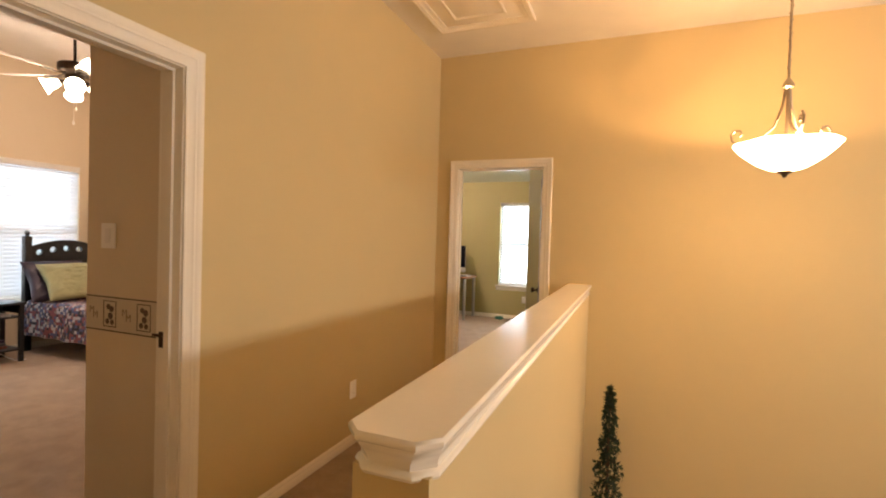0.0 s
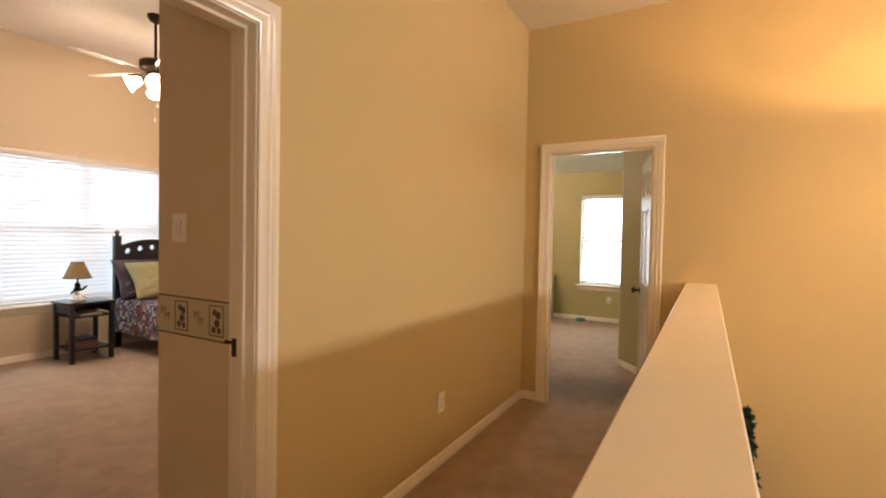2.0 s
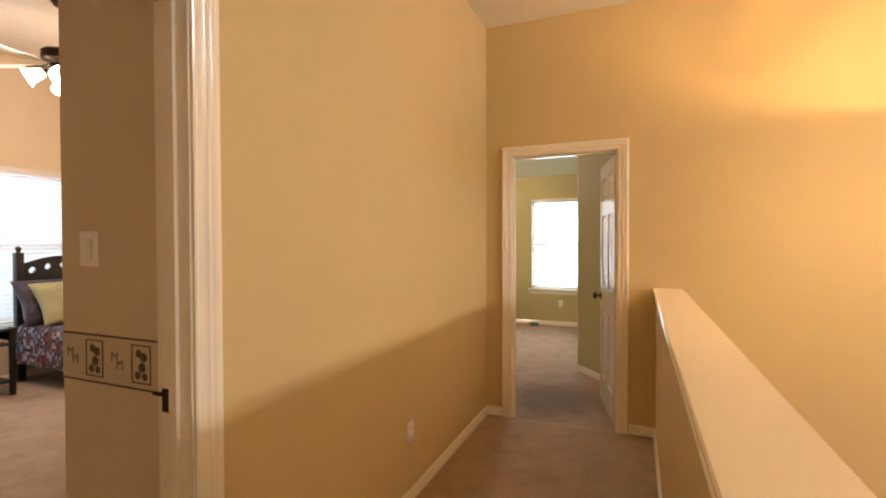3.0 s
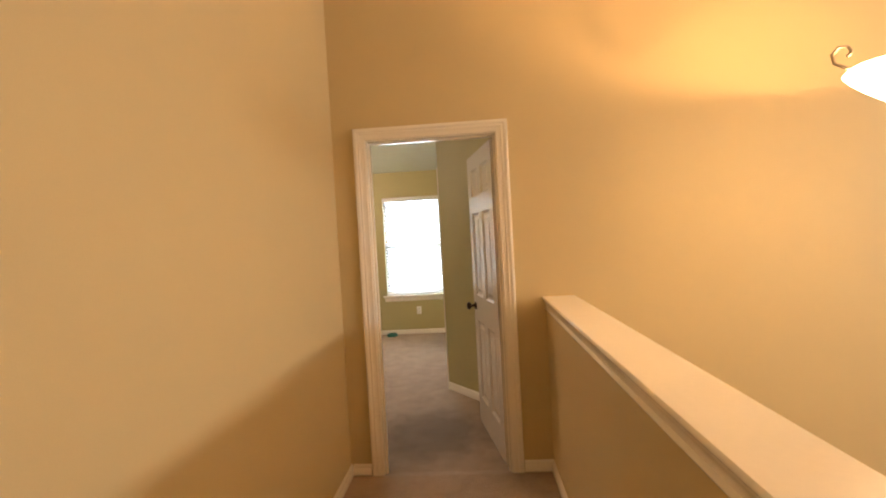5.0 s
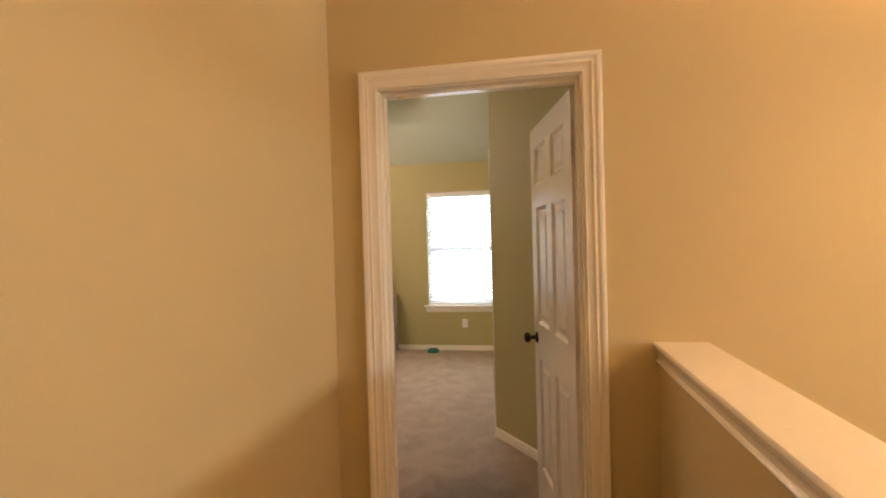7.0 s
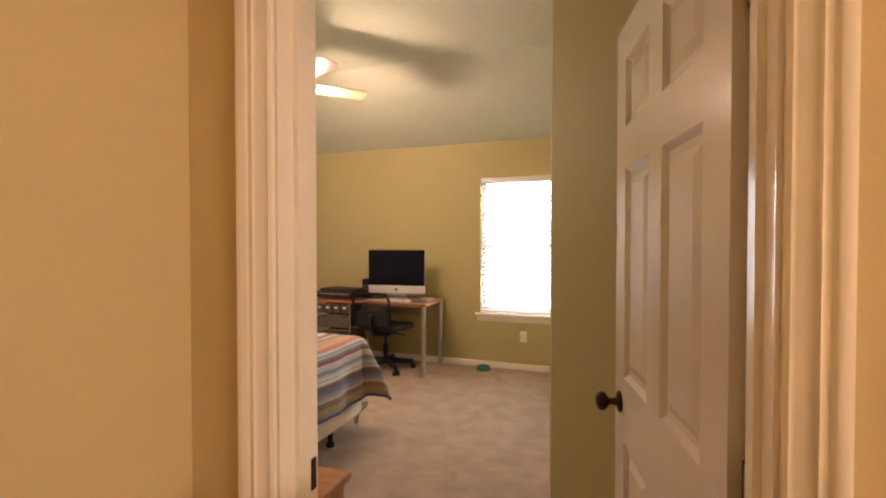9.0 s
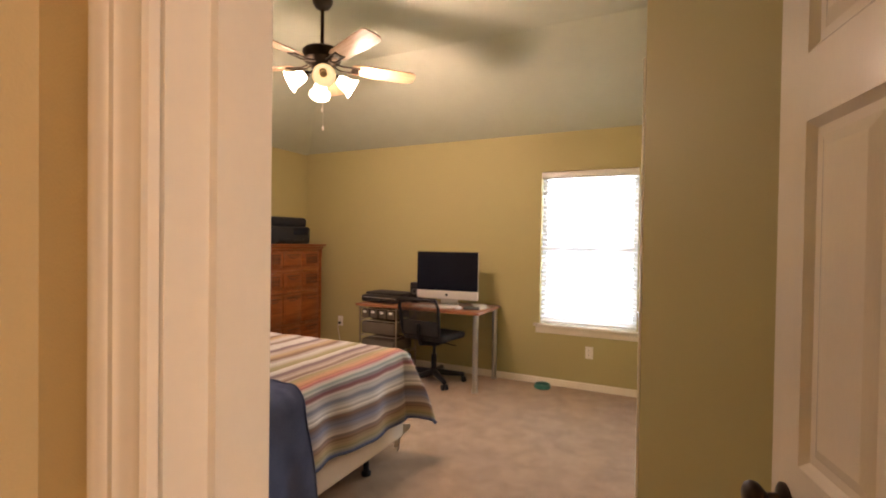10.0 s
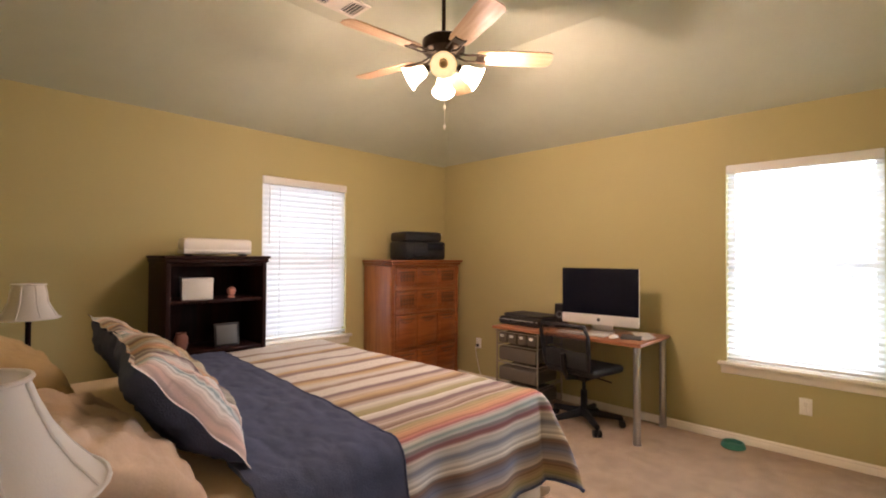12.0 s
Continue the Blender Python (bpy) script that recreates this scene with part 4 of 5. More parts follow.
# ---- topiary in the stairwell ------------------------------------------------------
def topiary(x, y, foot, top):
    ob = thing("topiary_tree", pose(x, y, foot), "slim dark green cone topiary with small leaves in a clay pot", "topiary")
    h = top - foot
    part("pot", lathe(bmesh.new(), ((0, 0), (0.11, 0), (0.15, 0.22), (0.165, 0.225), (0.165, 0.26), (0.15, 0.26), (0.145, 0.235), (0, 0.235)), 28), M["rust"], ob, "terracotta pot")
    bm = cyl(bmesh.new(), (0, 0, 0.23), (0, 0, h - 0.03), 0.018, 0.004, 10)
    rng = random.Random(4)
    for k in range(60):
        z = 0.40 + (h - 0.5) * k / 60
        a, r = rng.uniform(0, math.tau), (0.03 + 0.19 * (1 - (z - 0.35) / (h - 0.35))) * 0.8
        cyl(bm, (0, 0, z), (r * math.cos(a), r * math.sin(a), z + 0.03), 0.004, 0.0015, 5)
    part("trunk", bm, M["bark"], ob)
    bm = bmesh.new()
    for k in range(2300):
        u = rng.random() ** 1.45
        z = 0.34 + (h - 0.33) * u
        lobe = 0.70 + 0.38 * math.sin(z * 34 + 1.5) + 0.12 * math.sin(z * 13.0)
        rmax = (0.012 + 0.165 * (1 - u) ** 0.95) * max(0.42, lobe)
        a, r = rng.uniform(0, math.tau), rmax * (0.35 + 0.65 * rng.random() ** 0.5)
        c = Vector((r * math.cos(a), r * math.sin(a), z))
        q = Euler((rng.uniform(-1.2, 1.2), rng.uniform(-1.2, 1.2), a + rng.uniform(-0.9, 0.9))).to_matrix()
        s = rng.uniform(0.018, 0.034)
        pts = [bm.verts.new(c + q @ Vector(p)) for p in ((0, 0, 0), (s * 0.55, s * 0.42, 0.004), (s * 1.5, 0, -0.002), (s * 0.55, -s * 0.42, 0.004))]
        bm.faces.new((pts[0], pts[1], pts[2])), bm.faces.new((pts[0], pts[2], pts[3]))
    tagged(part("crown", bm, M["leaf"], ob, smooth=False), "dense small dark green leaves", kind="stuff")
    return ob


topiary(1.565, -0.26, -1.4, 0.305)


# ---- furniture -----------------------------------------------------------------------
def slab(parent, name, x0, x1, y0, y1, z0, z1, mat, r=0.004, label=""):
    return part(name, rounded(x0, x1, y0, y1, z0, z1, r), mat, parent, label)


def turned_knob(parent, m, mat, r=0.016):
    return part("knob", lathe(bmesh.new(), ((0, 0), (r * 0.5, 0), (r * 0.45, r * 0.6), (r, r * 1.1), (r * 0.9, r * 1.6), (0, r * 1.8)), 16, m=m), mat, parent)


def cushion(w, h, t, wrinkle=0.012, seed=0, flange=0.0):
    """A stuffed pillow lying flat: w along x, h along y, t thick; its cloth coordinate runs along h."""
    bm, n = bmesh.new(), 48
    uv = bm.loops.layers.uv.new("cloth")
    grids = []
    for side in (1, -1):
        g = []
        for i in range(n + 1):
            row = []
            for j in range(n + 1):
                u, v = 2 * i / n - 1, 2 * j / n - 1
                pinch = 1 - 0.07 * v * v * (1 - abs(u))
                x, y = u * w / 2 * (1 - 0.06 * (1 - v * v) * u * u), v * h / 2 * (1 - 0.06 * (1 - u * u) * v * v)
                e = max(0.0, (1 - min(1.0, abs(u) / (1 - flange)) ** 2.6)) * max(0.0, (1 - min(1.0, abs(v) / (1 - flange)) ** 2.6))
                z = side * (t / 2 * e ** 0.4 + (0.0015 if flange and max(abs(u), abs(v)) < 1 else 0))
                if flange:
                    z += 0.0045 * (1 - e) ** 6 * (math.sin(u * 11 + seed) * abs(v) + math.sin(v * 9 + 2 * seed) * abs(u))
                z += wrinkle * (noise.noise((u * 2.2 + seed, v * 2.2, side * 3.0)) + 1.0 * abs(noise.noise((u * 4.5 + v * 1.5 + seed, v * 2 - u, side * 2.0))) - 0.55 * abs(noise.noise((u * 9 - v * 4 + seed, v * 4 + u * 2, side)))) * e ** 0.4
                row.append(bm.verts.new((x, y * pinch, z)))
            g.append(row)
        grids.append(g)
        for i in range(n):
            for j in range(n):
                f = bm.faces.new((g[i][j], g[i + 1][j], g[i + 1][j + 1], g[i][j + 1]))
                f.material_index = 0 if side == 1 else 1
                for lp in f.loops:
                    lp[uv].uv = (lp.vert.co.x + w / 2, lp.vert.co.y)
    bmesh.ops.remove_doubles(bm, verts=bm.verts[:], dist=1e-4)
    return bm


def cloth(xs, ys, shape, uvf, thick=0.012):
    """A sheet of cloth: shape(i, j) gives each point; uvf its cloth coordinate; given some thickness."""
    bm = bmesh.new()
    uv = bm.loops.layers.uv.new("cloth")
    g = [[bm.verts.new(shape(x, y)) for y in ys] for x in xs]
    for i in range(len(xs) - 1):
        for j in range(len(ys) - 1):
            f = bm.faces.new((g[i][j], g[i + 1][j], g[i + 1][j + 1], g[i][j + 1]))
            for lp, (a, b) in zip(f.loops, ((i, j), (i + 1, j), (i + 1, j + 1), (i, j + 1))):
                lp[uv].uv = uvf(xs[a], ys[b])
    bmesh.ops.recalc_face_normals(bm, faces=bm.faces[:])
    bmesh.ops.solidify(bm, geom=bm.faces[:], thickness=thick)
    return bm


def steps(a, b, n):
    return [a + (b - a) * k / n for k in range(n + 1)]


# -- bedroom with the vaulted ceiling: the bed, its head against the south wall
BX0, BX1, BY0, BY1, BTOP = -2.90, -0.92, 0.20, 2.38, 0.685
bed = thing("bed", pose(0, 0, 0), "king bed with a cream box spring on a black metal frame", "bed")
part("mattress", rounded(BX0, BX1, BY0, BY1, 0.43, BTOP, 0.07, 5), M["fitted"], bed, "mattress under a tan fitted sheet")
part("box_spring", rounded(BX0 + 0.01, BX1 - 0.01, BY0, BY1 - 0.01, 0.125, 0.43, 0.03, 3), M["boxspring"], bed)
_bm = bmesh.new()
for _a, _b, _c, _d in ((BX0 + 0.05, BX0 + 0.08, BY0, BY1 - 0.12), (BX1 - 0.10, BX1 - 0.07, BY0, BY1 - 0.12), (BX0 + 0.08, BX1 - 0.10, 1.86, 1.89), (BX0 + 0.08, BX1 - 0.10, 0.5, 0.53)):
    box(_bm, _a, _b, _c, _d, 0.105, 0.130)
part("bed_frame", _bm, M["black"], bed)
for _x in (BX0 + 0.085, BX1 - 0.065, (BX0 + BX1) / 2):
    for _y in (0.52, 2.05):
        part("leg", lathe(bmesh.new(), ((0, 0), (0.028, 0), (0.030, 0.02), (0.018, 0.03), (0.016, 0.106), (0, 0.106)), 14, (_x - 0.02, _y, 0)), M["black"], bed)

def torn(u, v):
    taper = 1 - 0.75 * v
    return Vector((BX1 - 0.10 + 0.115 * u * taper + 0.012 * math.sin(9 * v), BY1 + 0.004 + 0.016 * math.sin(7 * u + 5 * v), 0.21 - 0.17 * v - 0.02 * u * v))


part("loose_ticking", cloth(steps(0, 1, 10), steps(0, 1, 14), torn, lambda u, v: (u, v), 0.003), M["boxspring"], bed, "loose flap of torn cream ticking")


def drape(x, y, top, grow=0.0, flare=0.10):
    """Cloth laid over the mattress: x, y are its own coordinates on the flat; beyond an edge it bends down."""
    r, ex, ey = 0.075 + grow, BX1 - 0.065, BY1 - 0.065
    px, py, pz = x, y, top
    dx, dy = x - ex, y - ey
    q = r * math.pi / 2

    def fold(d):
        if d <= 0:
            return 0.0, 0.0
        if d < q:
            return r * math.sin(d / r), r * (1 - math.cos(d / r))
        return r + (d - q) * flare, r + (d - q) * math.sqrt(1 - flare * flare)

    if dx > 0 and dy > 0:
        d = math.hypot(dx, dy) * 0.94
        o, down = fold(max(dx, dy) * 0.75 + 0.25 * d)
        out = min(1.0, min(dx, dy) / 0.35)
        return Vector((ex + (o + 0.21 * out) * dx / math.hypot(dx, dy), ey + (o + 0.06 * out) * dy / math.hypot(dx, dy), top - down))
    if dx > 0:
        o, down = fold(dx)
        px, pz = ex + o, top - down
    if dy > 0:
        o, down = fold(dy)
        py, pz = ey + o, top - down
    return Vector((px, py, pz))


def serape(x, y):
    p = drape(x, y, BTOP + 0.022)
    hang = max(0.0, min(1.0, (x - BX1) / 0.2))
    p.z += 0.006 * noise.noise((x * 4, y * 4, 0)) + 0.004 * noise.noise((x * 11, y * 9, 2))
    p.x += hang * (0.016 * math.sin(y * 10.5 + 1.2 * math.sin(y * 4)) + 0.008 * math.sin(y * 23))
    p.z += hang * 0.018 * math.sin(y * 5.5 + 0.7)
    fall = max(0.0, min(1.0, (y - 1.75) / 0.6))
    p.z -= hang * 0.055 * fall * fall * (3 - 2 * fall)
    return p


_xs = steps(-3.0, -1.15, 34) + steps(-1.12, -0.545, 28)
_ys = steps(1.15, 2.15, 34) + steps(2.18, 2.72, 24)
blanket = solid("striped_blanket", cloth(_xs, _ys, serape, lambda x, y: (x + 3.2, y)), M["stripes"], "woven blanket in cream, plum, gold and blue stripes", "blanket", kind="thing")


def quilt(x, y):
    edge = 0.079 * (x + 1.0) if x < -1.0 else 0.0
    p = drape(x, y - edge, BTOP + 0.036, 0.022, 0.15)
    hang = max(0.0, min(1.0, (x - BX1) / 0.25))
    p.z += 0.010 * noise.noise((x * 4, y * 6, 5)) + 0.014 * abs(noise.noise((x * 8, y * 12, 7))) + 0.005 * abs(noise.noise((x * 26, y * 34, 3)))
    p.x += hang * (0.018 + 0.012 * math.sin(y * 13) + 0.006 * math.sin(y * 29 + 1))
    p.y += hang * 0.012 * math.sin(x * 9)
    return p


quilt_ob = solid("navy_quilt", cloth(steps(-3.0, -1.13, 130) + steps(-1.12, -0.36, 60), steps(0.86, 1.395, 56), quilt, lambda x, y: (x, y), 0.016), M["navy"], "navy blue quilted coverlet folded across the bed and hanging down", "quilt", kind="thing")


_bm = sweep(bmesh.new(), [quilt(x, 1.393) for x in steps(-2.98, -0.36, 90)], 0.004, 7)
part("edge_binding", _bm, M["navy"], quilt_ob)
_bm = sweep(bmesh.new(), [quilt(-0.362, y) for y in steps(0.86, 1.393, 24)], 0.004, 7)
part("edge_binding", _bm, M["navy"], quilt_ob)
_bm = sweep(bmesh.new(), [serape(x, 2.719) for x in steps(-2.99, -0.546, 90)], 0.007, 7)
part("hem", _bm, M["boxspring"], blanket, "pale stitched selvedge")
_bm = sweep(bmesh.new(), [serape(-0.546, y) for y in steps(1.15, 2.719, 60)], 0.007, 7)
part("hem", _bm, M["navy"], blanket, "dark stitched hem")


def pillow(name, m, w, h, t, mats, label, group, seed, wrinkle=0.02, flange=0.0):
    ob = thing(name, m, label, "pillow", group)
    part("cushion", cushion(w, h, t, wrinkle, seed, flange), mats, ob)
    return ob


pillow("pillow", pose(-1.29, 0.46, 0.83, -24, 0, 4), 0.84, 0.52, 0.25, M["satin"], "beige satin bed pillow with deep creases", "bed pillows", 1, 0.042)
pillow("pillow", pose(-2.33, 0.42, 0.80, -20, 0, -4), 0.92, 0.46, 0.20, M["sheet"], "tan cotton bed pillow", "bed pillows", 2)
pillow("pillow", pose(-2.20, 0.38, 0.95, -32, 0, 3), 0.80, 0.42, 0.17, M["sheet"], "tan cotton bed pillow leaning on another", "bed pillows", 3)
pillow("sham_pillow", pose(-1.45, 0.80, 0.905, -49, 0, -8), 0.78, 0.49, 0.20, [M["stripes_pale"], M["navy"]], "pale striped sham pillow with a navy back", "sham pillows", 4, 0.034, 0.09)
pillow("sham_pillow", pose(-2.16, 0.85, 0.90, -50, 0, -3), 0.78, 0.48, 0.17, [M["stripes_pale"], M["navy"]], "pale striped sham pillow with a navy back", "sham pillows", 5, 0.034, 0.09)


def nightstand(m, w, d, h, label):
    ob = thing("nightstand", m, label, "nightstand", "nightstands beside the bed")
    part("top", rounded(-w / 2, w / 2, -d / 2, d / 2, h - 0.03, h, 0.008), M["honey"], ob)
    part("body", rounded(-w / 2 + 0.02, w / 2 - 0.02, -d / 2 + 0.02, d / 2 - 0.02, 0.10, h - 0.03, 0.003), M["honey"], ob)
    for x in (-1, 1):
        for y in (-1, 1):
            part("leg", rounded(x * (w / 2 - 0.045) - 0.025, x * (w / 2 - 0.045) + 0.025, y * (d / 2 - 0.045) - 0.025, y * (d / 2 - 0.045) + 0.025, 0, 0.101, 0.004), M["honey"], ob)
    for z0, z1 in ((0.13, 0.33), (0.35, h - 0.05)):
        dr = part("drawer", rounded(-w / 2 + 0.04, w / 2 - 0.04, d / 2 - 0.02, d / 2 - 0.002, z0, z1, 0.004), M["honey"], ob)
        turned_knob(dr, pose(0, d / 2 - 0.003, (z0 + z1) / 2, -90), M["bronze"])
    return ob


nightstand(pose(-0.40, 0.45, 0), 0.66, 0.56, 0.60, "honey pine nightstand beside the bed")
nightstand(pose(-3.16, 0.45, 0), 0.56, 0.56, 0.60, "honey pine nightstand in the corner beside the bed")


def bell_lamp(m, base_mat, shade_mat, label, group, r=0.19, foot=0.41, tall=0.185, neck=0.44):
    ob = thing("table_lamp", m, label, "table lamp", group)
    part("base", lathe(bmesh.new(), ((0, 0), (0.075, 0), (0.078, 0.012), (0.05, 0.022), (0.022, 0.035), (0.016, 0.07), (0.030, 0.12), (0.036, 0.16), (0.026, 0.22), (0.013, 0.27), (0.013, foot - 0.02), (0.009, foot + tall), (0, foot + tall)), 28), base_mat, ob)
    bm, rings = bmesh.new(), []
    n = 48
    prof = ((1.0, 0.0), (0.96, 0.03), (0.78, 0.25), (0.62, 0.5), (neck + 0.07, 0.75), (neck + 0.005, 0.94), (neck, 1.0))
    for k, z in prof + tuple((a - 0.012, b) for a, b in prof[::-1]):
        rings.append([bm.verts.new((r * k * math.cos(i * math.tau / n), r * k * math.sin(i * math.tau / n), foot + z * tall)) for i in range(n)])
    for p, q in zip(rings, rings[1:] + rings[:1]):
        for i in range(n):
            bm.faces.new((p[i], p[(i + 1) % n], q[(i + 1) % n], q[i]))
    sh = part("shade", bm, shade_mat, ob, "flared bell shade with piped seams")
    for k in range(8):
        a = math.tau * k / 8 + 0.3
        part("seam", sweep(bmesh.new(), [((r * f + 0.002) * math.cos(a), (r * f + 0.002) * math.sin(a), foot + z * tall) for f, z in prof[1:]], 0.003, 6), shade_mat, sh)
    for f, z in ((0.992, 0.01), (neck, 0.99)):
        bm = sweep(bmesh.new(), [((r * f + 0.002) * math.cos(i * math.tau / 32), (r * f + 0.002) * math.sin(i * math.tau / 32), foot + z * tall) for i in range(33)], 0.0045, 6)
        part("piping", bm, shade_mat, sh)
    return ob


bell_lamp(pose(-0.63, 0.262, 0.595), M["cherry"], M["lampshade"], "table lamp with an ivory bell shade on the nightstand", "bedside lamps")
bell_lamp(pose(-2.98, 0.53, 0.60), M["cherry"], M["lampshade"], "table lamp with an ivory bell shade in the corner", "bedside lamps", r=0.135, foot=0.44, neck=0.52)

# bookcase
bookcase = thing("bookcase", pose(-3.56, 1.235, 0), "dark cherry bookcase with a moulded top, half filled", "bookcase")
for _n, _a in (("side_panel", (0.0, 0.42, 0.0, 0.03)), ("side_panel", (0.0, 0.42, 0.67, 0.70))):
    slab(bookcase, _n, *_a, 0, 1.365, M["cherry"])
slab(bookcase, "back_panel", 0.0, 0.012, 0.03, 0.67, 0.06, 1.365, M["cherry"], 0.002)
slab(bookcase, "crown", -0.0, 0.45, -0.02, 0.72, 1.365, 1.385, M["cherry"], 0.006)
slab(bookcase, "crown_moulding", -0.0, 0.435, -0.01, 0.71, 1.335, 1.365, M["cherry"], 0.008)
for _z in (0.06, 0.37, 0.685, 1.045, 1.31):
    slab(bookcase, "shelf", 0.012, 0.405, 0.03, 0.67, _z, _z + 0.022, M["cherry"], 0.003)
slab(bookcase, "plinth", 0.38, 0.40, 0.03, 0.67, 0, 0.06, M["cherry"], 0.003)
_o = thing("white_box", pose(-3.28, 1.475, 1.067, 0, 0, -12), "white paper box on the bookcase shelf", "box")
slab(_o, "carton", -0.06, 0.06, -0.100, 0.100, 0, 0.152, M["paper"], 0.003)
slab(_o, "lid", -0.063, 0.063, -0.103, 0.103, 0.128, 0.156, M["paper"], 0.003)
_o = thing("figurine", pose(-3.25, 1.71, 1.067), "small round pink ceramic ornament on the shelf", "ornament")
part("body", lathe(bmesh.new(), ((0, 0), (0.028, 0), (0.030, 0.01), (0.018, 0.02), (0.032, 0.045), (0.030, 0.068), (0.014, 0.082), (0, 0.084)), 20), M["pink"], _o)
_o = thing("photo_frame", pose(-3.24, 1.68, 0.708, -8, 0, 90), "dark photo frame leaning on the lower shelf", "photo frame")
slab(_o, "frame", -0.09, 0.09, -0.008, 0.008, 0.0, 0.17, M["black"], 0.003)
slab(_o, "picture", -0.075, 0.075, -0.0105, -0.007, 0.015, 0.155, M["grey"], 0.001)
_o = thing("clay_jar", pose(-3.30, 1.38, 0.707), "small terracotta jar on the lower shelf", "jar")
part("body", lathe(bmesh.new(), ((0, 0), (0.035, 0), (0.048, 0.05), (0.045, 0.09), (0.032, 0.115), (0.036, 0.125), (0.028, 0.125), (0.024, 0.11), (0, 0.10)), 24), M["rust"], _o)
_o = thing("laminator", pose(-3.33, 1.625, 1.385), "long white plastic laminating machine on top of the bookcase", "laminator")
slab(_o, "body", -0.068, 0.066, -0.245, 0.245, 0.012, 0.050, M["white"], 0.008)
slab(_o, "cover", -0.072, 0.072, -0.252, 0.252, 0.034, 0.128, M["gloss"], 0.030)
slab(_o, "feed_tray", 0.055, 0.085, -0.19, 0.19, 0.030, 0.036, M["white"], 0.002)
for _y in (-0.2, 0.2):
    slab(_o, "foot", -0.05, 0.05, _y - 0.015, _y + 0.015, 0, 0.014, M["black"], 0.003)

# tall chest of drawers facing the room
chest = thing("chest_of_drawers", pose(-3.55, 3.137, 0), "honey pine chest of drawers with carved fronts", "chest of drawers")
slab(chest, "body", 0.0, 0.435, 0.025, 0.985, 0.08, 1.30, M["pine_upright"], 0.012)
slab(chest, "top", 0.0, 0.485, 0.0, 1.01, 1.325, 1.352, M["pine"], 0.010)
slab(chest, "cornice", 0.0, 0.465, 0.012, 0.998, 1.295, 1.327, M["pine"], 0.014)
slab(chest, "plinth", 0.0, 0.455, 0.015, 0.995, 0.0, 0.09, M["pine"], 0.006)
for _y in (0.050, 0.960):
    part("corner_post", lathe(bmesh.new(), ((0, 0.09), (0.026, 0.09), (0.028, 0.16), (0.019, 0.20), (0.024, 0.7), (0.019, 1.18), (0.028, 1.22), (0.026, 1.295), (0, 1.295)), 16, (0.428, _y, 0)), M["pine"], chest)
for _z0, _z1 in ((1.095, 1.265), (0.865, 1.035), (0.49, 0.80), (0.12, 0.45)):
    slab(chest, "rail", 0.428, 0.450, 0.085, 0.925, _z1 + 0.012, _z1 + 0.026, M["pine"], 0.005)
    for _k in range(3):
        _w = 0.86 / 3
        _y0 = 0.075 + _w * _k
        _d = slab(chest, "drawer", 0.430, 0.449, _y0 + 0.008, _y0 + _w - 0.008, _z0, _z1, M["pine"], 0.006)
        slab(_d, "raised_panel", 0.447, 0.456, _y0 + 0.032, _y0 + _w - 0.032, _z0 + 0.022, _z1 - 0.026, M["pine"], 0.005)
        _bm, _mid = box(bmesh.new(), 0.452, 0.461, _y0 + 0.050, _y0 + _w - 0.050, _z1 - 0.040, _z1 - 0.026), _y0 + _w / 2
        if _k != 1 and _z0 > 0.8:
            # pierced lattice of the outer small drawers
            for _i in range(5):
                box(_bm, 0.452, 0.459, _mid - 0.086 + 0.038 * _i, _mid - 0.068 + 0.038 * _i, _z0 + 0.035, _z1 - 0.048)
            for _i in range(2):
                box(_bm, 0.452, 0.462, _mid - 0.09, _mid + 0.09, _z0 + 0.050 + 0.036 * _i, _z0 + 0.062 + 0.036 * _i)
        else:
            for _i in range(7):
                _s = _i / 3 - 1
                lathe(_bm, ((0, -0.008), (0.007, -0.005), (0.009, 0.0), (0.007, 0.005), (0, 0.008)), 10, (0.455, _mid + 0.06 * _s, _z1 - 0.056 - 0.012 * (1 - _s * _s)))
        part("carving", _bm, M["carved"], _d, "dark carved ornament")
printer = thing("printer", pose(-3.26, 3.64, 1.352, 0, 0, 78), "black inkjet printer on the chest of drawers", "printer")
slab(printer, "body", -0.24, 0.24, -0.18, 0.18, 0.0, 0.19, M["black"], 0.025)
slab(printer, "scanner_lid", -0.235, 0.205, -0.165, 0.18, 0.185, 0.290, M["black"], 0.03)
slab(printer, "paper_tray", -0.15, 0.15, -0.21, -0.15, 0.03, 0.055, M["black"], 0.006)
slab(printer, "control_panel", 0.02, 0.20, -0.187, -0.176, 0.10, 0.17, M["screen"], 0.004)
slab(printer, "paper", 0.02, 0.21, -0.15, 0.08, 0.262, 0.272, M["paper"], 0.002)

# desk with its things
desk = thing("desk", pose(0, 0, 0), "orange wood desk top on round steel legs", "desk")
slab(desk, "desktop", -2.34, -0.965, 3.74, 4.355, 0.722, 0.75, M["desk"], 0.006)
for _x, _y in ((-1.01, 3.785), (-1.01, 4.315), (-2.29, 4.315)):
    part("leg", cyl(cyl(bmesh.new(), (_x, _y, 0), (_x, _y, 0.722), 0.025, n=20), (_x, _y, 0), (_x, _y, 0.02), 0.030, n=20), M["steel"], desk)
cart = thing("drawer_cart", pose(-2.30, 3.77, 0), "wire drawer cart with cloudy plastic bins under the desk", "drawer cart")
for _x in (0, 0.44):
    for _y in (0, 0.40):
        part("post", cyl(bmesh.new(), (_x, _y, 0), (_x, _y, 0.715), 0.008, n=10), M["nickel"], cart)
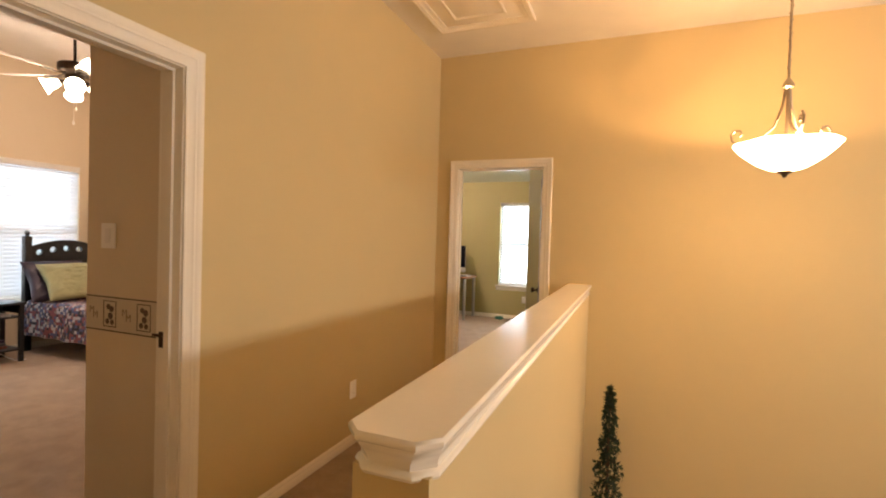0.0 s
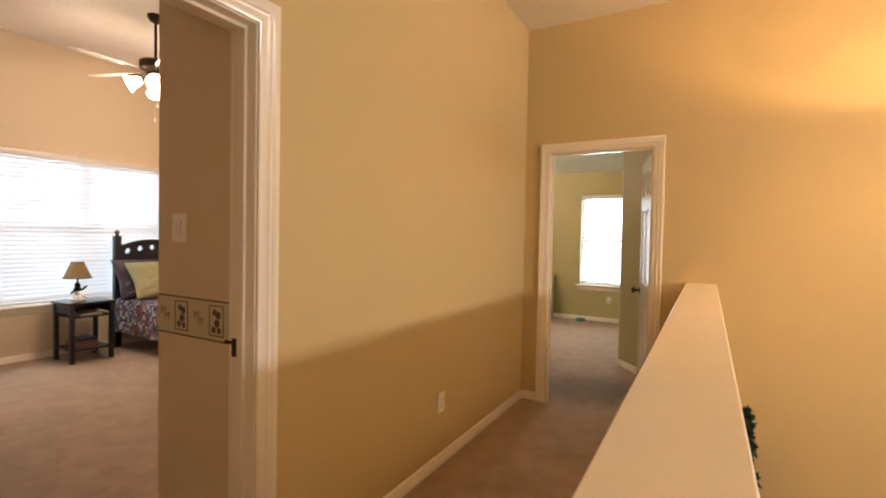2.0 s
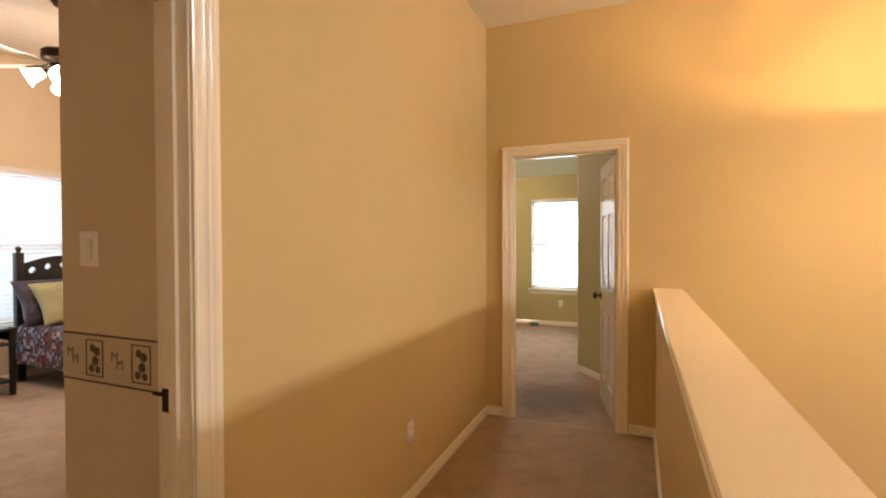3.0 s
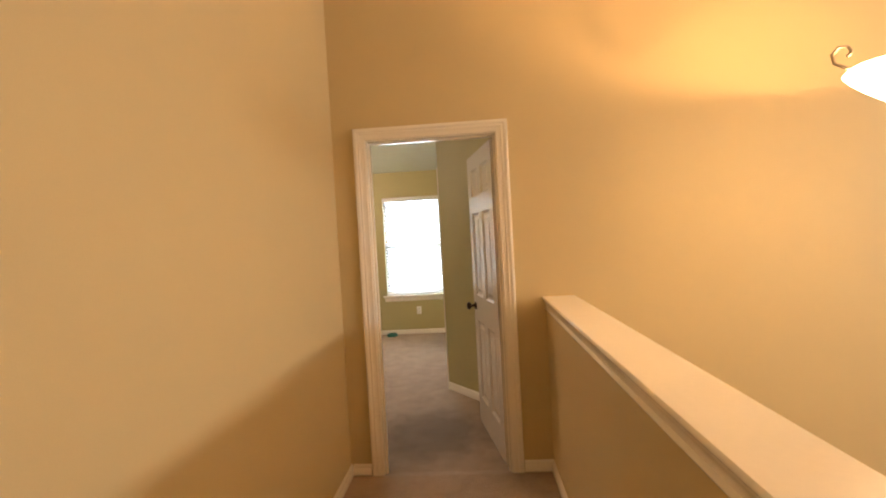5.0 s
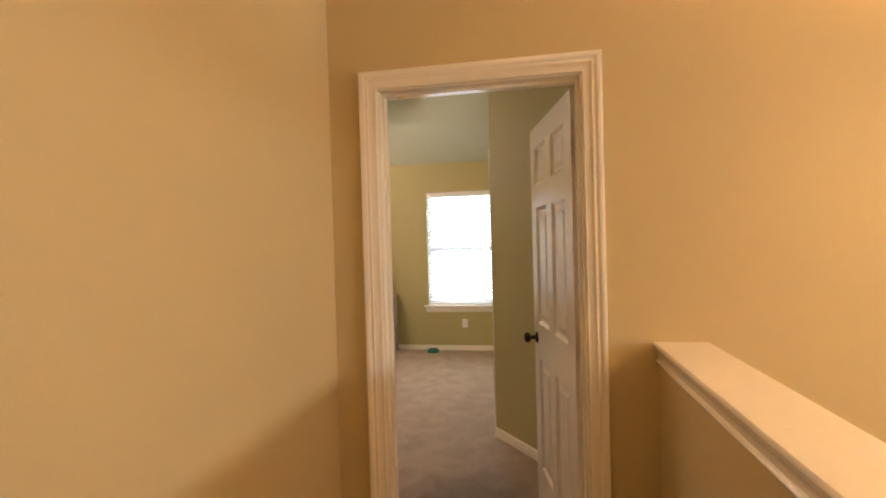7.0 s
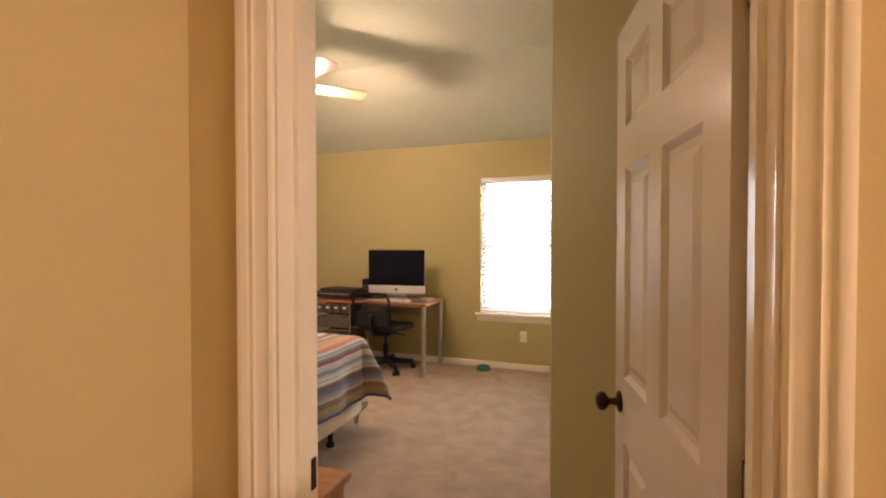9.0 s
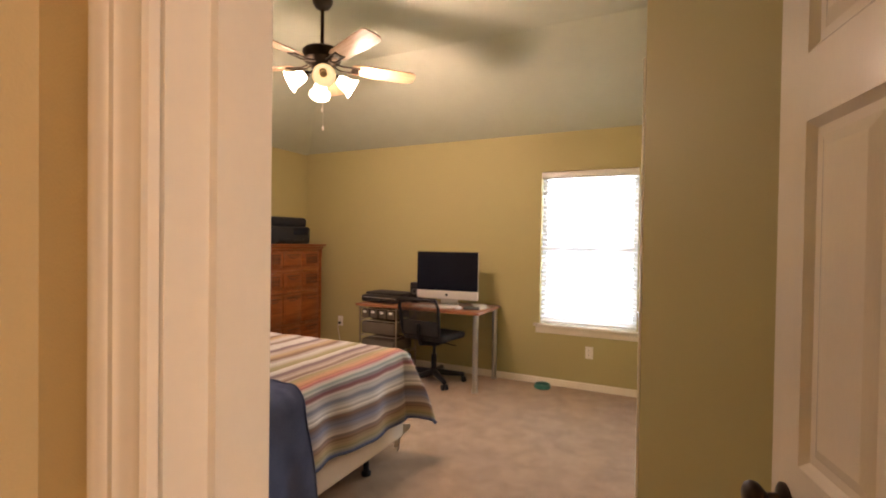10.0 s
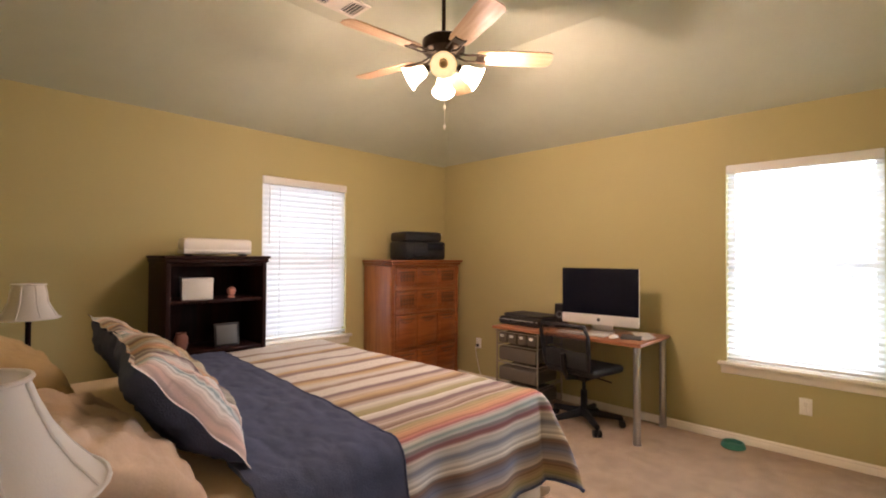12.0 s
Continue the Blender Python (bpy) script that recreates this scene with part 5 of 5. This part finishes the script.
for _z in (0.06, 0.24, 0.42, 0.58, 0.70):
    part("rail", sweep(bmesh.new(), [(0.22, 0, _z), (0.437, 0, _z), (0.44, 0.003, _z), (0.44, 0.397, _z), (0.437, 0.40, _z), (0.003, 0.40, _z), (0, 0.397, _z), (0, 0.003, _z), (0.003, 0, _z), (0.22, 0, _z)], 0.005), M["nickel"], cart)
for _k in range(4):
    slab(cart, "small_bin", 0.018 + 0.105 * _k, 0.108 + 0.105 * _k, -0.005, 0.30, 0.60, 0.69, M["clear"], 0.012)
    part("bin_handle", rounded(0.045 + 0.105 * _k, 0.083 + 0.105 * _k, -0.016, -0.006, 0.655, 0.678, 0.003), M["white"], cart)
for _z in (0.08, 0.26, 0.44):
    slab(cart, "bin", 0.018, 0.422, -0.004, 0.36, _z, _z + 0.125, M["clear"], 0.02)

monitor = thing("desktop_computer", pose(-1.425, 4.03, 0.75, 0, 0, 5), "desktop computer with a dark screen and pale chin", "computer")
slab(monitor, "back_shell", -0.325, 0.325, -0.004, 0.028, 0.075, 0.545, M["alu"], 0.012)
slab(monitor, "bezel", -0.326, 0.326, -0.012, 0.0, 0.155, 0.547, M["screen"], 0.004, "black glass screen")
slab(monitor, "chin", -0.326, 0.326, -0.012, 0.0, 0.07, 0.153, M["alu"], 0.004, "pale aluminium chin")
part("emblem", cyl(bmesh.new(), (0, -0.0135, 0.112), (0, -0.011, 0.112), 0.014, n=20), M["black"], monitor)
_bm = rounded(-0.10, 0.10, -0.09, 0.11, 0.0, 0.008, 0.003)
part("stand_foot", _bm, M["alu"], monitor)
_o = part("stand_neck", rounded(-0.09, 0.09, -0.006, 0.006, 0.0, 0.26, 0.003), M["alu"], monitor)
_o.matrix_local = pose(0, 0.09, 0.004, 14)
keyboard = thing("keyboard", pose(-1.50, 3.875, 0.75, 0, 0, 3), "slim white keyboard in front of the computer", "keyboard")
slab(keyboard, "tray", -0.21, 0.21, -0.055, 0.055, 0.002, 0.012, M["alu"], 0.004)
for _r in range(5):
    for _k in range(15):
        slab(keyboard, "key", -0.202 + 0.027 * _k, -0.179 + 0.027 * _k, -0.047 + 0.019 * _r, -0.031 + 0.019 * _r, 0.012, 0.015, M["white"], 0.001)
mouse = thing("computer_mouse", pose(-1.235, 3.89, 0.75), "small white computer mouse on the desk", "mouse")
_bm = bmesh.new()
bmesh.ops.create_uvsphere(_bm, u_segments=20, v_segments=12, radius=1.0)
for _v in _bm.verts:
    _v.co = Vector((_v.co.x * 0.032, _v.co.y * 0.056, max(0.0, _v.co.z) * 0.026 + 0.002))
part("shell", _bm, M["white"], mouse)
bag = thing("laptop_bag", pose(-2.13, 4.05, 0.75, 0, 0, -4), "flat black nylon laptop bag lying on the desk", "laptop bag")
slab(bag, "body", -0.24, 0.22, -0.18, 0.18, 0.0, 0.075, M["nylon"], 0.03)
slab(bag, "flap", -0.235, 0.215, -0.10, 0.18, 0.072, 0.098, M["nylon"], 0.012)
part("zip", sweep(bmesh.new(), [(-0.235, -0.17, 0.05), (-0.1, -0.184, 0.052), (0.1, -0.184, 0.052), (0.215, -0.17, 0.05)], 0.004), M["steel"], bag, "bright zip")
part("handle", sweep(bmesh.new(), [(-0.08, -0.178, 0.04), (-0.07, -0.215, 0.03), (0.05, -0.215, 0.03), (0.06, -0.178, 0.04)], 0.010), M["nylon"], bag)
speaker = thing("desk_speaker", pose(-1.83, 4.12, 0.75, 0, 0, 8), "small black desktop speaker beside the computer", "speaker")
slab(speaker, "cabinet", -0.05, 0.05, -0.05, 0.05, 0, 0.215, M["black"], 0.01)
part("cone", lathe(bmesh.new(), ((0.03, 0), (0.034, 0.003), (0.026, 0.002), (0.010, -0.004), (0, -0.002)), 20, m=pose(0, -0.0505, 0.12, 90)), M["grey"], speaker)
papers = thing("papers", pose(-1.10, 4.05, 0.75, 0, 0, 20), "loose sheets of paper and a dark notebook on the desk", "papers")
slab(papers, "notebook", -0.13, 0.02, -0.16, 0.06, 0.0, 0.012, M["grey"], 0.002)
for _x, _y, _z, _a in ((0.03, 0.0, 0.0005, -25), (0.02, 0.09, 0.014, 12)):
    _o = part("sheet", box(bmesh.new(), -0.07, 0.07, -0.10, 0.10, 0, 0.002), M["paper"], papers)
    _o.matrix_local = pose(_x, _y, _z, 0, 0, _a)


def office_chair(m):
    ob = thing("office_chair", m, "black swivel office chair with a mesh back at the desk", "office chair")
    for k in range(5):
        a = math.tau * k / 5 + 0.60
        c, s = math.cos(a), math.sin(a)
        arm = part("base_arm", cyl(bmesh.new(), (0.03 * c, 0.03 * s, 0.10), (0.30 * c, 0.30 * s, 0.075), 0.034, 0.022, 10), M["black"], ob)
        t = Vector((-s, c, 0)) * 0.02
        p = Vector((0.30 * c, 0.30 * s, 0.028))
        bm = cyl(cyl(bmesh.new(), p - t * 1.5, p - t * 0.4, 0.028, n=16), p + t * 0.4, p + t * 1.5, 0.028, n=16)
        cyl(bm, p + Vector((0, 0, 0.01)), p + Vector((0, 0, 0.055)), 0.009, n=8)
        part("caster", bm, M["black"], arm)
    part("hub", cyl(bmesh.new(), (0, 0, 0.07), (0, 0, 0.14), 0.045, 0.035), M["black"], ob)
    part("gas_lift", cyl(cyl(bmesh.new(), (0, 0, 0.13), (0, 0, 0.28), 0.028), (0, 0, 0.28), (0, 0, 0.40), 0.015), M["black"], ob)
    part("mechanism", rounded(-0.09, 0.09, -0.12, 0.10, 0.38, 0.425, 0.01), M["black"], ob)
    part("lever", cyl(bmesh.new(), (0.06, 0.02, 0.40), (0.24, 0.02, 0.385), 0.006), M["black"], ob)
    bm = rounded(-0.235, 0.235, -0.22, 0.24, 0.425, 0.495, 0.034, 4)
    for v in bm.verts:
        v.co.z += 0.02 * (v.co.x / 0.235) ** 2 - 0.018 * max(0, v.co.y / 0.24) ** 2
    part("seat", bm, M["nylon"], ob)
    back = [(-0.205, -0.235, 0.50), (-0.215, -0.262, 0.62), (-0.222, -0.288, 0.78), (-0.20, -0.300, 0.85), (0.20, -0.300, 0.85), (0.222, -0.288, 0.78), (0.215, -0.262, 0.62), (0.205, -0.235, 0.50), (-0.205, -0.235, 0.50)]
    fr = part("back_frame", sweep(bmesh.new(), back, 0.016, 10), M["black"], ob)
    bm = bmesh.new()
    for k in range(31):
        x = -0.195 + 0.013 * k
        sweep(bm, [(x, -0.238, 0.505), (x, -0.264, 0.62), (x, -0.288, 0.78), (x * 0.95, -0.300, 0.846)], 0.0019, 5)
    for k in range(20):
        z = 0.52 + 0.0165 * k
        y = -0.238 - (z - 0.505) * 0.19
        cyl(bm, (-0.205, y, z), (0.205, y, z), 0.0016, n=5)
    part("mesh_back", bm, M["mesh_black"], fr)
    bm = rounded(-0.195, 0.195, -0.006, 0.006, 0.0, 0.15, 0.005)
    bmesh.ops.transform(bm, matrix=pose(0, -0.240, 0.50, 11), verts=bm.verts[:])
    part("lumbar_panel", bm, M["nylon"], fr)
    part("back_stem", sweep(bmesh.new(), [(0, -0.08, 0.40), (0, -0.24, 0.42), (0, -0.285, 0.50), (0, -0.295, 0.62)], 0.020, 10), M["black"], ob)
    return ob


office_chair(pose(-1.505, 3.92, 0, 0, 0, -6))
toy = thing("pet_dish", pose(-0.49, 4.24, 0), "shallow teal plastic dish on the carpet by the baseboard", "dish")
part("dish", lathe(bmesh.new(), ((0, 0), (0.076, 0), (0.082, 0.010), (0.070, 0.040), (0.063, 0.042), (0.055, 0.015), (0, 0.010)), 28), M["teal"], toy)

cord = thing("power_cord", pose(-3.02, 4.362, 0.394), "pale cord with a dark plug in the wall outlet", "cord")
part("plug", rounded(-0.014, 0.014, -0.034, 0.0, -0.014, 0.014, 0.005), M["black"], cord)
part("cable", sweep(bmesh.new(), [(0, -0.032, 0), (0.004, -0.052, -0.02), (0.02, -0.055, -0.10), (0.05, -0.05, -0.24), (0.09, -0.045, -0.36), (0.16, -0.04, -0.388), (0.34, -0.05, -0.388), (0.56, -0.04, -0.388)], 0.0032, 7), M["plastic"], cord)

# -- bedroom with the wide window
bed_2 = thing("twin_bed", pose(0, 0, 0), "black wooden twin bed under a patchwork plaid quilt", "bed")
TY0, TY1 = -0.84, 0.02
for _y in (TY0 + 0.035, TY1 - 0.035):
    _p = part("headboard_post", rounded(-4.71, -4.64, _y - 0.035, _y + 0.035, 0, 1.30, 0.006), M["black_wood"], bed_2)
    part("finial", lathe(bmesh.new(), ((0, 1.30), (0.026, 1.30), (0.016, 1.312), (0.027, 1.335), (0.02, 1.356), (0, 1.365)), 16, (-4.675, _y, 0)), M["black_wood"], _p)
    part("footboard_post", rounded(-2.71, -2.64, _y - 0.035, _y + 0.035, 0, 0.55, 0.006), M["black_wood"], bed_2)
_bm, _n = bmesh.new(), 132
_holes = [TY0 + 0.15 + 0.14 * k for k in range(5)]
_rows = []
for _u in steps(TY0 + 0.07, TY1 - 0.07, _n):
    _f = math.sin(math.pi * (_u - TY0) / (TY1 - TY0))
    _mid = 1.075 + 0.085 * _f
    _gap = max(math.sqrt(max(0.0, 0.032 ** 2 - (_u - c) ** 2)) for c in _holes)
    _rows.append([[_bm.verts.new((x, _u, z)) for z in (0.93 + 0.03 * _f, _mid - _gap, _mid + _gap, 1.16 + 0.10 * _f)] for x in (-4.695, -4.665)])
for _p, _q in zip(_rows, _rows[1:]):
    for _s in (0, 1):
        for _k in (0, 2):
            _bm.faces.new((_p[_s][_k], _q[_s][_k], _q[_s][_k + 1], _p[_s][_k + 1]))
    for _k in (0, 3):
        _bm.faces.new((_p[0][_k], _q[0][_k], _q[1][_k], _p[1][_k]))
    if any((_r[0][2].co.z - _r[0][1].co.z) > 1e-6 for _r in (_p, _q)):
        for _k in (1, 2):
            _bm.faces.new((_p[0][_k], _q[0][_k], _q[1][_k], _p[1][_k]))
bmesh.ops.remove_doubles(_bm, verts=_bm.verts[:], dist=1e-6)
part("headboard_rail", _bm, M["black_wood"], bed_2, "arched black rail pierced with round openings")
slab(bed_2, "headboard_panel", -4.69, -4.67, TY0 + 0.07, TY1 - 0.07, 0.45, 0.90, M["black_wood"])
slab(bed_2, "footboard", -2.69, -2.66, TY0 + 0.07, TY1 - 0.07, 0.2, 0.50, M["black_wood"])
for _y in (TY0 + 0.01, TY1 - 0.035):
    slab(bed_2, "side_rail", -4.64, -2.71, _y, _y + 0.025, 0.20, 0.34, M["black_wood"])
part("mattress", rounded(-4.63, -2.72, TY0 + 0.03, TY1 - 0.03, 0.30, 0.56, 0.06, 4), M["plastic"], bed_2)


def plaid_cover(x, y):
    r, e = 0.06, TY0 + 0.06
    if y >= e:
        p = Vector((x, y, 0.585))
    else:
        d, q = e - y, r * math.pi / 2
        o, down = (r * math.sin(d / r), r * (1 - math.cos(d / r))) if d < q else (r + (d - q) * 0.06, r + (d - q))
        p = Vector((x, e - o - 0.012 * math.sin(x * 16) * min(1, d / 0.2), 0.585 - down))
    p.z += 0.012 * noise.noise((x * 5, y * 5, 1))
    return p


cover = solid("plaid_quilt", cloth(steps(-4.62, -2.73, 60), steps(-1.20, -0.02, 40), plaid_cover, lambda x, y: (x, y), 0.018), M["plaid"], "patchwork plaid quilt hanging over the twin bed", "quilt", kind="thing")
pillow("pillow", pose(-4.47, -0.60, 0.80, 0, 62, 0), 0.50, 0.64, 0.17, M["violet"], "dark violet satin pillow against the headboard", "twin bed pillows", 8)
pillow("pillow", pose(-4.28, -0.55, 0.80, 0, 55, 0), 0.48, 0.62, 0.16, M["lime"], "lime green cotton pillow leaning on a dark one", "twin bed pillows", 9)

stand = thing("side_table", pose(-4.58, -1.46, 0), "small black wooden side table with a drawer and low shelf", "side table")
slab(stand, "top", -0.015, 0.395, -0.015, 0.415, 0.595, 0.62, M["black_wood"], 0.006)
for _x in (0.0, 0.34):
    for _y in (0.0, 0.36):
        slab(stand, "leg", _x, _x + 0.04, _y, _y + 0.04, 0, 0.595, M["black_wood"])
slab(stand, "shelf", 0.0, 0.38, 0.02, 0.38, 0.12, 0.14, M["black_wood"])
slab(stand, "upper_shelf", 0.0, 0.38, 0.02, 0.38, 0.46, 0.475, M["black_wood"])
for _y in (0.012, 0.37):
    slab(stand, "apron", 0.04, 0.34, _y, _y + 0.018, 0.50, 0.595, M["black_wood"], 0.002)
slab(stand, "back_panel", 0.005, 0.02, 0.04, 0.36, 0.475, 0.595, M["black_wood"], 0.002)
_o = thing("books", pose(-4.42, -1.26, 0.14), "short stack of dark books on the low shelf", "books")
for _k, (_w, _d, _mt) in enumerate(((0.13, 0.10, "rust"), (0.12, 0.09, "grey"), (0.11, 0.09, "violet"))):
    slab(_o, "book", -_w, _w, -_d, _d, 0.03 * _k, 0.03 * _k + 0.028, M[_mt], 0.003)
_o = thing("magazine", pose(-4.39, -1.25, 0.475), "pale magazine in the side table's upper shelf", "magazine")
slab(_o, "pages", -0.14, 0.14, -0.10, 0.10, 0, 0.022, M["paper"], 0.002)

lamp_2 = thing("figure_lamp", pose(-4.40, -1.315, 0.62), "small table lamp with an ornamental base and a tan shade", "table lamp")
part("base", lathe(bmesh.new(), ((0, 0), (0.075, 0), (0.078, 0.016), (0.06, 0.026), (0, 0.026)), 24), M["white"], lamp_2)
_bm = lathe(bmesh.new(), ((0, 0.024), (0.044, 0.026), (0.040, 0.045), (0.024, 0.060), (0.030, 0.080), (0.020, 0.098), (0, 0.100)), 20)
cyl(_bm, (0.01, 0.03, 0.05), (0.02, 0.075, 0.034), 0.016, 0.012, 10)
part("ornament_foot", _bm, M["plastic"], lamp_2, "ivory ornamental foot")
_bm = lathe(bmesh.new(), ((0, 0.098), (0.034, 0.10), (0.036, 0.122), (0.022, 0.146), (0.028, 0.165), (0.016, 0.185), (0.008, 0.195), (0.008, 0.26), (0, 0.26)), 20)
cyl(_bm, (0.02, -0.03, 0.115), (0.035, -0.07, 0.085), 0.011, 0.009, 8), cyl(_bm, (0.02, 0.03, 0.11), (0.03, 0.07, 0.15), 0.011, 0.009, 8)
part("ornament", _bm, M["bronze"], lamp_2, "dark ornamental figure shape")
_bm = lathe(bmesh.new(), ((0.122, 0.235), (0.056, 0.40), (0.052, 0.40), (0.118, 0.235), (0.122, 0.235)), 36)
_s = part("shade", _bm, M["shade_tan"], lamp_2, "tan cone shade with dark trim")
for _r, _z in ((0.123, 0.236), (0.057, 0.399)):
    part("trim", sweep(bmesh.new(), [(_r * math.cos(i * math.tau / 32), _r * math.sin(i * math.tau / 32), _z) for i in range(33)], 0.003, 6), M["black"], _s)

_o = thing("power_cord", pose(0, 0, 0), "pale lamp cord hanging to the carpet beside the side table", "cord")
_pts = [(-4.50, -1.34, 0.626), (-4.60, -1.36, 0.625), (-4.63, -1.35, 0.50), (-4.60, -1.30, 0.30), (-4.53, -1.22, 0.16), (-4.42, -1.14, 0.05), (-4.30, -1.10, 0.006), (-4.22, -1.03, 0.006)]
part("cable", sweep(bmesh.new(), _pts, 0.004, 7), M["plastic"], _o)

dresser = thing("dresser", pose(-2.92, -3.27, 0), "black wooden dresser with turned knobs and bun feet", "dresser")
slab(dresser, "top", 0.0, 1.14, -0.02, 0.52, 0.85, 0.885, M["black_wood"], 0.008)
slab(dresser, "body", 0.03, 1.10, 0.0, 0.48, 0.12, 0.85, M["black_wood"], 0.004)
for _x in (0.07, 1.06):
    for _y in (0.05, 0.44):
        part("bun_foot", lathe(bmesh.new(), ((0, 0), (0.026, 0), (0.040, 0.04), (0.036, 0.075), (0.022, 0.09), (0.034, 0.12), (0, 0.12)), 18, (_x, _y, 0)), M["black_wood"], dresser)
for _z0, _z1 in ((0.15, 0.37), (0.385, 0.605), (0.62, 0.83)):
    for _x0, _x1 in ((0.05, 0.555), (0.57, 1.08)):
        _d = slab(dresser, "drawer", _x0, _x1, 0.475, 0.497, _z0, _z1, M["black_wood"], 0.005)
        for _x in (_x0 + 0.10, _x1 - 0.07):
            turned_knob(_d, pose(_x, 0.496, (_z0 + _z1) / 2, -90), M["black_wood"], 0.020)
